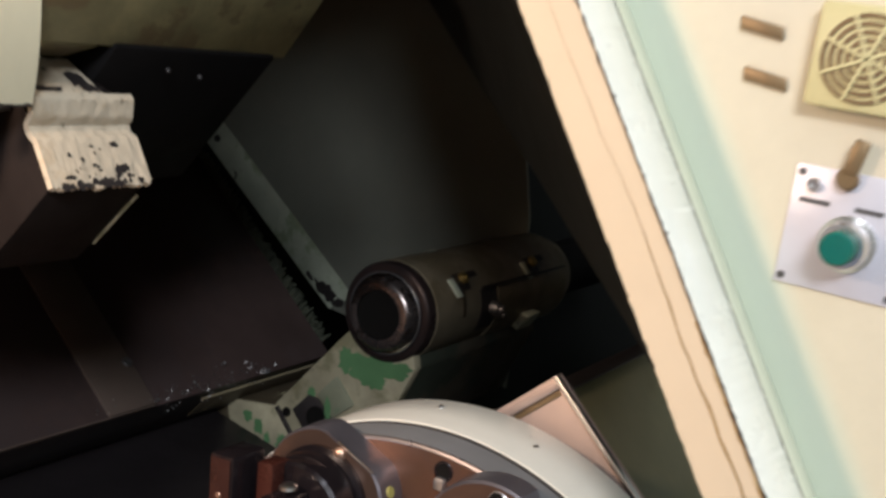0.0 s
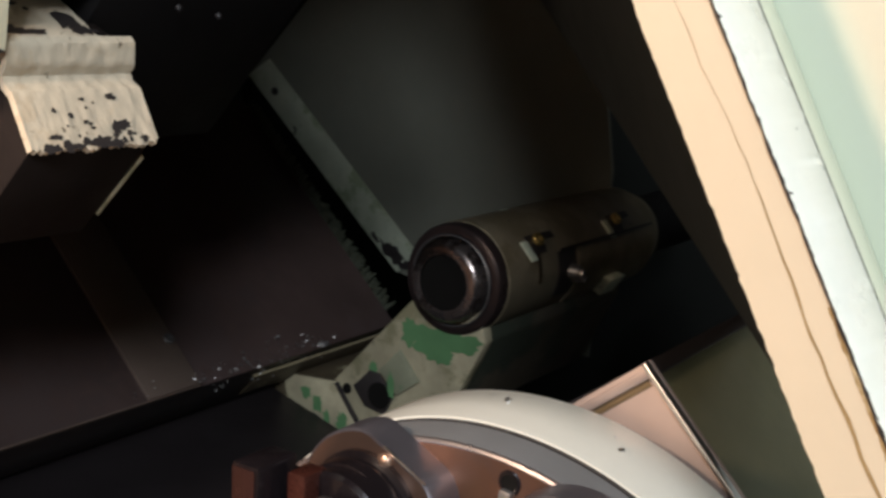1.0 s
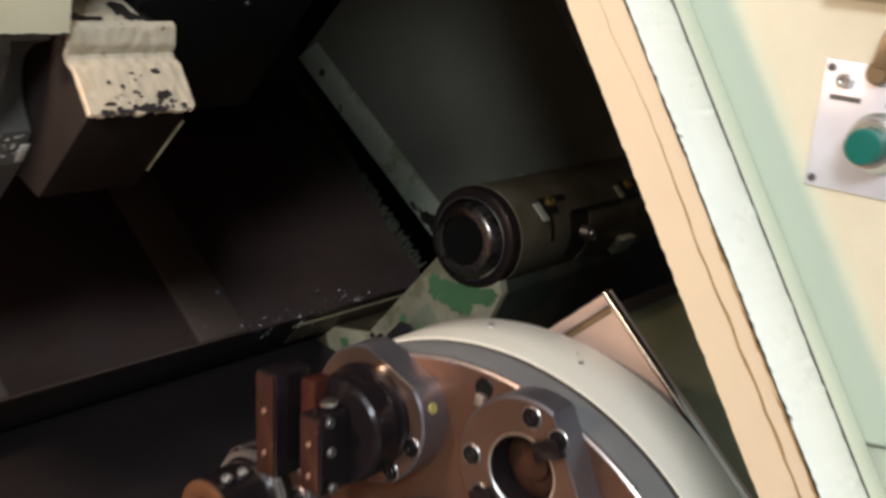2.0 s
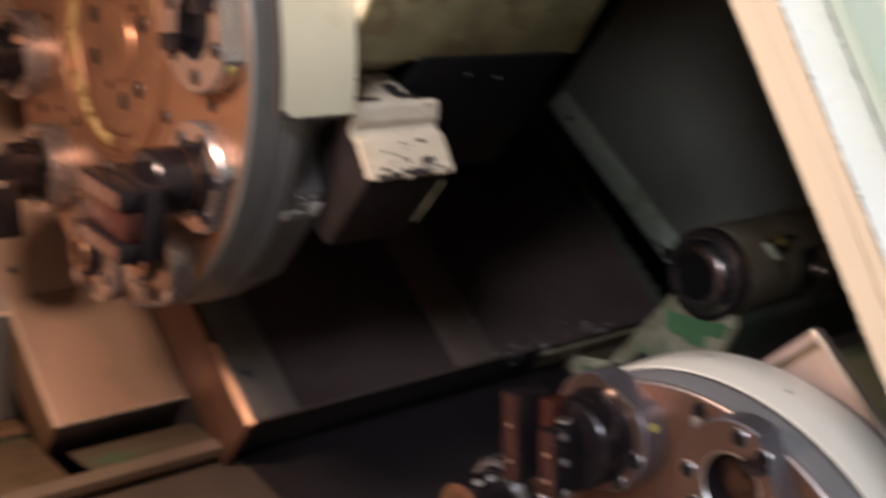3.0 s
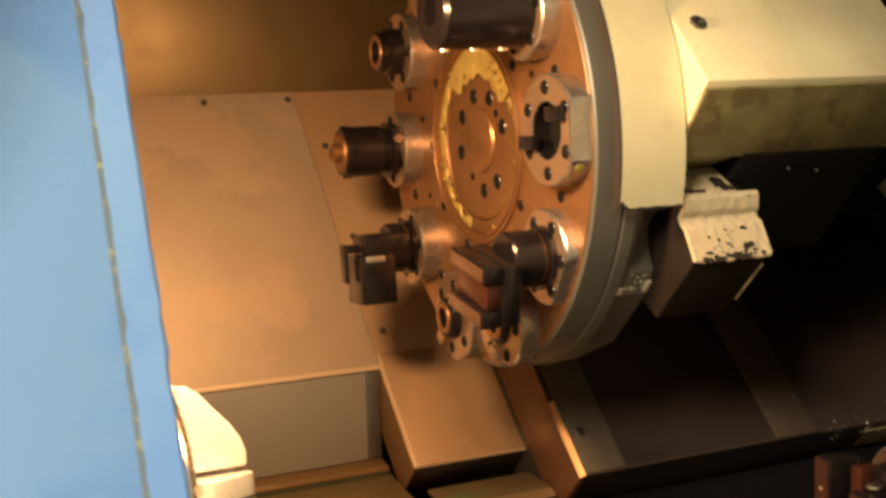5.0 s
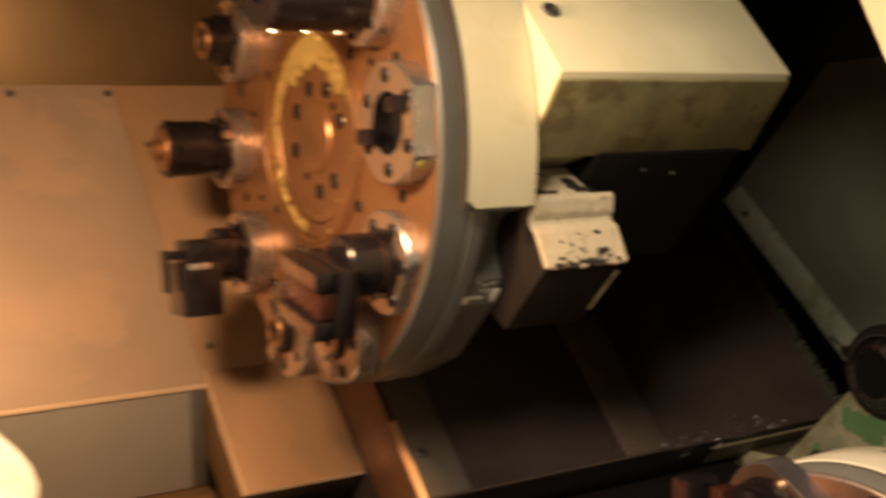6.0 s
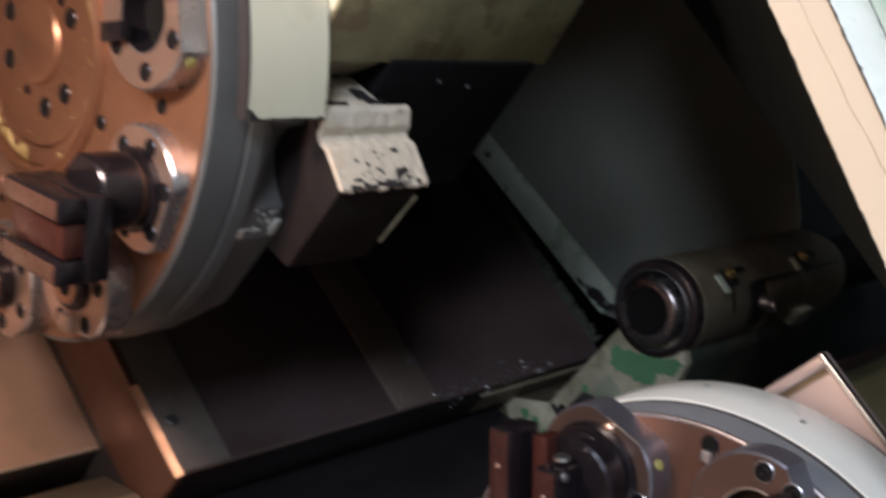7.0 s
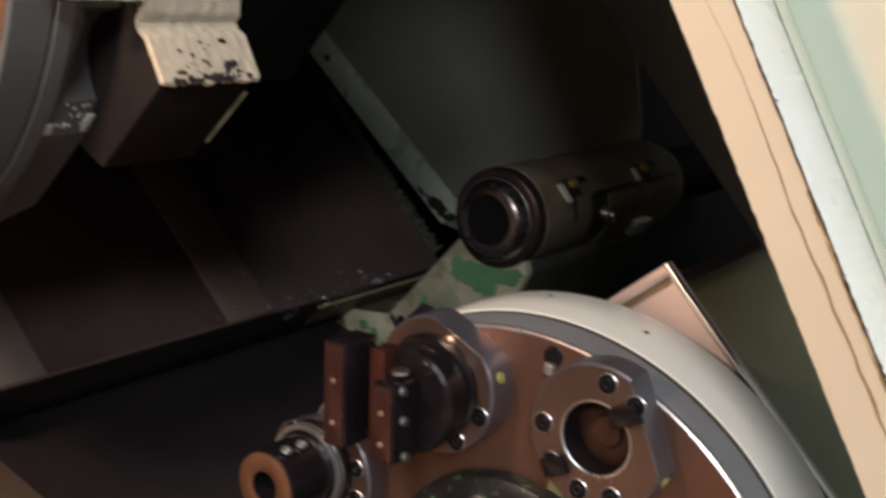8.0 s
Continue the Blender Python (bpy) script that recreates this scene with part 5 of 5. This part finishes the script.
# panel colour holds the soft shadow edge beside the door frame
LIT_AND_SHADED = lit_and_shaded()
panel = front_strip("frame_panel", [(0.668, 0.3000), (0.668, -0.10), (0.70, -0.10), (0.70, 0.3000)], LIT_AND_SHADED, "side panel coloured cream where lit, pale green in the door frame's shadow", -0.27)
front_strip("frame_panel_low", [(0.674, 0.3000), (0.674, -0.10), (0.70, -0.10), (0.70, 0.3000)], FRAME_GREEN, "pale green painted lower side panel", -0.75, -0.274)

front_strip("rust_streak", [(0.5982, 0.2979), (0.5975, 0.2979), (0.5979, 0.2998), (0.5986, 0.2998)], material("rusty_streak", (0.52, 0.33, 0.13), 0.6, 0.0, 0.6, 30, 0.1, 90, second=(0.66, 0.50, 0.28), second_level=0.5, wear_scale=30), "rusty streak along the lower edge of the reveal", -0.75, -0.13, (0.0, 0.0007), 8, 200)

# stain running down the reveal
bm = bmesh.new()
rng = random.Random(5)
rows = []
off = 0.0
for k in range(90):
    t = -0.55 + 0.8 * k / 89
    off = 0.9 * off + rng.uniform(-0.0012, 0.0012)
    mid = Vector((0.6005, 0.3130 - 0.004 * min(1.0, max(0.0, (0.05 - t) / 0.35)), 1.26)) + D * t + Vector((0.0003, 0.0010, 0)) * math.sin(k * 0.21) + Vector((0, off, 0))
    mid.x = 0.598 + (mid.y - 0.408 / 0.913 * (mid.z - 1.26) - 0.2975) * (0.005 / 0.039) - 0.0003
    w = 0.00005 + 0.00012 * rng.random() + 0.0011 * min(1.0, max(0.0, (-0.05 - t) / 0.15)) * rng.uniform(0.5, 1.0)
    rows.append([bm.verts.new(mid + Vector((0, sgn * w, 0))) for sgn in (-1, 1)])
for p, q in zip(rows, rows[1:]):
    bm.faces.new((p[0], p[1], q[1], q[0]))
tagged(part("paint_crack", bm, material("rusty_crack", (0.47, 0.29, 0.11), 0.7, 0, 0.5, 30, 0.1, 90)), "rusty crack running down the cream reveal", "crack", kind="structure")

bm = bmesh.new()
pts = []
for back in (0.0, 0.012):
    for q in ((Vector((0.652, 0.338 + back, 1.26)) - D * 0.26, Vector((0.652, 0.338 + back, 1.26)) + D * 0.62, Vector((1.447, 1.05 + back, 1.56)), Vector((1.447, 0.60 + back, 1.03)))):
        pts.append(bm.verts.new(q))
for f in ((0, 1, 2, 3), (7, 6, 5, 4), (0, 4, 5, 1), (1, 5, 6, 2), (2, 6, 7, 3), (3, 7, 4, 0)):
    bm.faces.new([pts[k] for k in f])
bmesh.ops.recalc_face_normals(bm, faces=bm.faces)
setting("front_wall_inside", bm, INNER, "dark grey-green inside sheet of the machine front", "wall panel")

# ---- blue door at the spindle side ----
blue = thing("sliding_door", (-0.4, 0.28, 1.2), "blue painted sliding door, edge of it chipped", "machine door")
dn = Vector((0, -0.913, 0.408))
o0 = Vector((-0.036, 0.380, 1.26))
part("door_seam", slab(o0 + D * -0.8 + dn * 0.004 - X * 0.0185, X * -0.004, D * 1.5, dn * 0.0175, 0), material("flaking_sealant", (0.17, 0.26, 0.36), 0.6, 0, 0.6, 60, 0.3, 60, wear=(0.30, 0.34, 0.26), wear_scale=70, wear_level=0.56), blue, "dull seam with flaking sealant")
part("door_sheet", slab(o0 + D * -0.8 + dn * 0.002 - X * 0.0215, X * -0.75, D * 1.5, dn * 0.02, 0.002), BLUE, blue)
front_strip("door_edge", [(-0.0555, 0.380), (-0.0365, 0.380), (-0.0365, 0.358), (-0.0385, 0.356), (-0.0555, 0.356)], BLUE, "chipped folded door edge", -0.8, 0.7, (0.0014, 0.0), 12, 170, blue)

# ---- controls on the side panel ----
PX = 0.668
button = thing("push_button", (PX, 0.182, 1.182), "green push button on an engraved plate", "push button")
plate = part("plate", slab((PX - 0.0022, 0.150, 1.152), X * 0.002, (0, 0.0685, 0), (0, 0, 0.070), 0.0006), PLATE_WHITE, button, "pale engraved plate, writing not readable")
for y, z in ((0.2145, 1.2175), (0.2145, 1.1565), (0.154, 1.2175), (0.154, 1.1565)):
    screw("plate_screw", (PX - 0.0022, y, z), (-1, 0, 0), 0.0022, STEEL_DARK, plate, 0.0012)
screw("pilot_lamp", (PX - 0.0022, 0.2065, 1.2115), (-1, 0, 0), 0.0042, CHROME, plate, 0.004)
for y, w in ((0.196, 0.017), (0.166, 0.016)):
    part("text_bar", slab((PX - 0.0026, y, 1.2005), X * 0.0003, (0, w, 0), (0, 0, 0.0028), 0), STEEL_DARK, plate)
part("bezel", turned([(0, 0.0097), (0, 0.0162), (0.004, 0.0162), (0.006, 0.0140), (0.015, 0.0138), (0.017, 0.0125), (0.017, 0.0097)], (PX - 0.0022, 0.182, 1.182), (-1, 0, 0), 40), CHROME, button, "chrome bezel")
part("cap", turned([(0, 0), (0, 0.0095), (0.018, 0.0095), (0.0195, 0.0082), (0.0195, 0)], (PX - 0.0122, 0.182, 1.182), (-1, 0, 0), 36, closed=False), GREEN_CAP, button, "green plastic cap")

button.rotation_euler.x = radians(9)

lever = thing("toggle_lever", (PX, 0.182, 1.222), "brown toggle lever above the push button", "switch")
part("boss", turned([(0, 0), (0, 0.0065), (0.004, 0.0065), (0.006, 0.005), (0.006, 0)], (PX - 0.0024, 0.182, 1.2185), (-1, 0, 0), 24, closed=False), BROWN, lever)
part("lever", slab((PX - 0.0100, 0.1775, 1.2215), X * 0.006, (0, 0.0085, 0), (0, 0.0, 0.020), 0.0015), BROWN, lever)
lever.rotation_euler.x = radians(20)

for k, (y, z) in enumerate(((0.2235, 1.2955), (0.2205, 1.2665))):
    hinge = thing("hinge_strip", (PX, y, z), "small brown bare strip on the pale side panel", "strip", "strips on the panel")
    part("strip", slab((PX - 0.0032, y, z), X * 0.003, (0, 0.025, 0.0075), (0, 0.0, 0.0080), 0.001), BROWN, hinge)

buzzer = thing("buzzer_grille", (PX, 0.178, 1.285), "yellowed plastic buzzer with a round slotted grille", "buzzer")
part("case", slab((PX - 0.014, 0.145, 1.256), X * 0.0138, (0, 0.060, 0), (0, 0, 0.058), 0.003), YELLOW, buzzer)
for k in range(5):
    part("grille_ring", ring((PX - 0.0140, 0.175, 1.285), (-1, 0, 0), 0.0045 + 0.0045 * k, 0.0068 + 0.0045 * k, 0.0012, 40, 0.0004), BROWN, buzzer)
for k in range(4):
    a = radians(45 * k + 20)
    d = Vector((0, math.cos(a), math.sin(a)))
    e = Vector((0, -math.sin(a), math.cos(a)))
    part("grille_rib", slab(Vector((PX - 0.0158, 0.175, 1.285)) - d * 0.025 - e * 0.001, X * 0.0016, d * 0.05, e * 0.002, 0.0003), YELLOW, buzzer)

buzzer.rotation_euler.x = radians(9)

# ---- swarf ----


def flakes(name, spots, size, mat, label, seed, parent=None):
    """Curled metal chips lying at the given (point, normal) spots, as one heap."""
    rng = random.Random(seed)
    bm = bmesh.new()
    for p, n in spots:
        n = Vector(n).normalized()
        a = n.orthogonal().normalized()
        a.rotate(Matrix.Rotation(rng.uniform(0, 6.28), 3, n))
        b = n.cross(a)
        k = size * rng.uniform(0.5, 1.5)
        w = k * rng.uniform(0.25, 0.6)
        arc = [Vector(p) + a * (k * t) + n * (k * (0.15 + 0.55 * (1 - (2 * t - 1) ** 2) * rng.random())) for t in (0, 0.35, 0.7, 1)]
        lo = [bm.verts.new(q - b * w * 0.5) for q in arc]
        hi = [bm.verts.new(q + b * w * 0.5 + n * rng.uniform(-0.2, 0.4) * w) for q in arc]
        for i in range(3):
            bm.faces.new((lo[i], lo[i + 1], hi[i + 1], hi[i]))
    ob = part(name, bm, mat, parent, "" if not parent else label, 60)
    return ob if parent else tagged(ob, label, "swarf", kind="stuff")


rng = random.Random(21)
bm = bmesh.new()


def lump(bm, p, size, rng):
    """One irregular clot of packed chips, flattened against the face."""
    bm2 = bmesh.new()
    bmesh.ops.create_icosphere(bm2, subdivisions=2, radius=1.0)
    ph = [rng.uniform(0, 6.28) for _ in range(3)]
    for v in bm2.verts:
        k = 1 + 0.28 * math.sin(3.1 * v.co.x + ph[0]) * math.sin(2.7 * v.co.y + ph[1]) + 0.2 * math.sin(5.3 * v.co.z + ph[2]) + rng.uniform(-0.09, 0.09)
        v.co = Vector(p) + Vector((v.co.x * size * 0.42, v.co.y * size, v.co.z * size)) * k
    return joined(bm, bm2)


def caked_band(bm, a0, a1, inner, outer, height, seed):
    """A smooth cake of packed dust lying on the hub between two angles, thick in the middle and thin at its edges."""
    rng = random.Random(seed)
    ph = [rng.uniform(0, 6.28) for _ in range(6)]
    na, nr = int((a1 - a0) / 1.2), 9
    rows = []
    for i in range(na + 1):
        f = i / na
        a = radians(a0 + (a1 - a0) * f)
        wob = 0.5 + 0.5 * math.sin(13 * a + ph[0]) * math.sin(7 * a + ph[1])
        lo = inner + 0.007 * wob + 0.0025 * math.sin(19 * a + ph[2]) * math.sin(5.3 * a + ph[5])
        row = []
        for j in range(nr + 1):
            g = j / nr
            r = lo + (outer - lo) * g
            swell = math.sin(math.pi * g) ** 0.5 * min(1.0, 8 * f, 8 * (1 - f))
            h = height * swell * (0.75 + 0.22 * math.sin(17 * a + 260 * r + ph[3]) * math.sin(9 * a + ph[5]) + 0.10 * math.sin(39 * a - 400 * r + ph[4])) + rng.uniform(0, 0.0003)
            row.append(bm.verts.new((TX + 0.0012 - h, TY + r * math.cos(a), TZ + r * math.sin(a))))
        rows.append(row)
    for p, q in zip(rows, rows[1:]):
        for j in range(nr):
            bm.faces.new((p[j], p[j + 1], q[j + 1], q[j]))


caked_band(bm, 48, 150, 0.066, 0.1025, 0.0030, 1)
caked_band(bm, -8, 52, 0.086, 0.1025, 0.0028, 2)
caked_band(bm, -72, -12, 0.090, 0.1025, 0.0032, 3)
caked_band(bm, 152, 178, 0.086, 0.1020, 0.0035, 4)
caked_band(bm, -158, -138, 0.092, 0.1020, 0.0030, 5)
bmesh.ops.recalc_face_normals(bm, faces=bm.faces)
spots = []
for k in range(110):
    a = math.degrees(0) + rng.uniform(-180, 180)
    top = max(0.0, math.cos(radians(a - 100)))
    far = max(0.0, math.cos(radians(a - 20)))
    near = max(0.0, math.cos(radians(a + 165)))
    dense = max(top ** 1.5, 0.75 * far, 0.30 * near, 0.06)
    if rng.random() > dense:
        continue
    inner = 0.088 - 0.016 * top ** 2
    r = rng.uniform(inner, 0.101)
    size = rng.uniform(0.0016, 0.0032) * (1.1 if top > 0.6 else 0.85)
    p = (TX - 0.001 if r > 0.088 else TX + 0.002, TY + r * math.cos(radians(a)), TZ + r * math.sin(radians(a)))
    bm = lump(bm, p, size, rng)
    spots.append((Vector(p) - X * 0.002, (-1, rng.uniform(-0.4, 0.4), rng.uniform(-0.4, 0.4))))
tagged(part("hub_swarf", bm, GILT, None, "", 70), "golden brass dust caked round the upper turret hub", "swarf", kind="stuff")
flakes("hub_chips", spots, 0.004, BRASS, "loose brassy chips on the upper turret hub", 22)
rng = random.Random(31)
spots = []
for k in range(75):
    x = rng.uniform(0.80, 1.10) if k % 3 else rng.uniform(0.86, 1.02)
    u = rng.choice((rng.uniform(-0.001, 0.02), rng.gauss(0.005, 0.004)))
    spots.append(((x, *along(RAIL, (u, -0.005 if x > 0.889 else 0.001))), V))
for k in range(40):
    x = rng.gauss(0.99, 0.050)
    spots.append(((x, *along(RAIL, (rng.gauss(-0.004, 0.007), 0.003))), V))
for k in range(60):
    y = rng.uniform(0.62, 1.0)
    spots.append(((rng.uniform(0.35, 1.05), y, 0.870 - (1.03 - y) * 0.172 / 0.53), (0, -0.3, 1)))
for x, y, z, count in ((0.944, 0.964, 0.9085, 9), (0.947, 0.942, 0.929, 6), (1.015, 0.958, 0.9455, 8), (1.066, 0.950, 0.9355, 12), (1.083, 0.942, 0.9265, 14), (1.10, 0.966, 0.908, 10), (0.99, 0.985, 0.859, 8)):
    for _ in range(count):
        spots.append(((x + rng.gauss(0, 0.007), y + rng.gauss(0, 0.002), z + rng.gauss(0.001, 0.0015)), (-0.3, -0.6, 0.8)))
flakes("bed_swarf", spots, 0.0026, STEEL, "bright steel chips scattered on the oily bed", 32)

rng = random.Random(51)
spots = []
for k in range(9):
    a = radians(rng.uniform(75, 135))
    spots.append(((rng.uniform(0.690, 0.735), LY + 0.2252 * math.cos(a), LZ + 0.2252 * math.sin(a)), (0, math.cos(a), math.sin(a))))
flakes("guard_chips", spots, 0.0035, CHROME, "a few bright chips on the lower turret guard", 52)

rng = random.Random(81)
spots = []
for k in range(120):
    a = radians(rng.gauss(-100, 55))
    r = rng.uniform(0.04, 0.135)
    if 0.086 < r < 0.114:
        continue
    x = TX + 0.0034 if r < 0.086 else TX - 0.0021
    spots.append(((x, TY + r * math.cos(a), TZ + r * math.sin(a)), (-1, 0, 0)))
flakes("face_chips", spots, 0.0022, BRASS, "small brassy chips sprinkled on the upper turret face", 82)

rng = random.Random(91)
spots = []
for k in range(150):
    x = rng.uniform(-0.10, 0.38)
    y = rng.gauss(1.176, 0.006)
    spots.append(((x, min(y, 1.184), 0.9035 - (1.185 - min(y, 1.184)) * 0.185), (0, -0.2, 1)))
flakes("ledge_crust", spots, 0.0026, material("old_crust", (0.26, 0.25, 0.15), 0.7, 0, 0.5, 40, 0.2, 120), "pale crust of old chips under the bare ledge", 92)
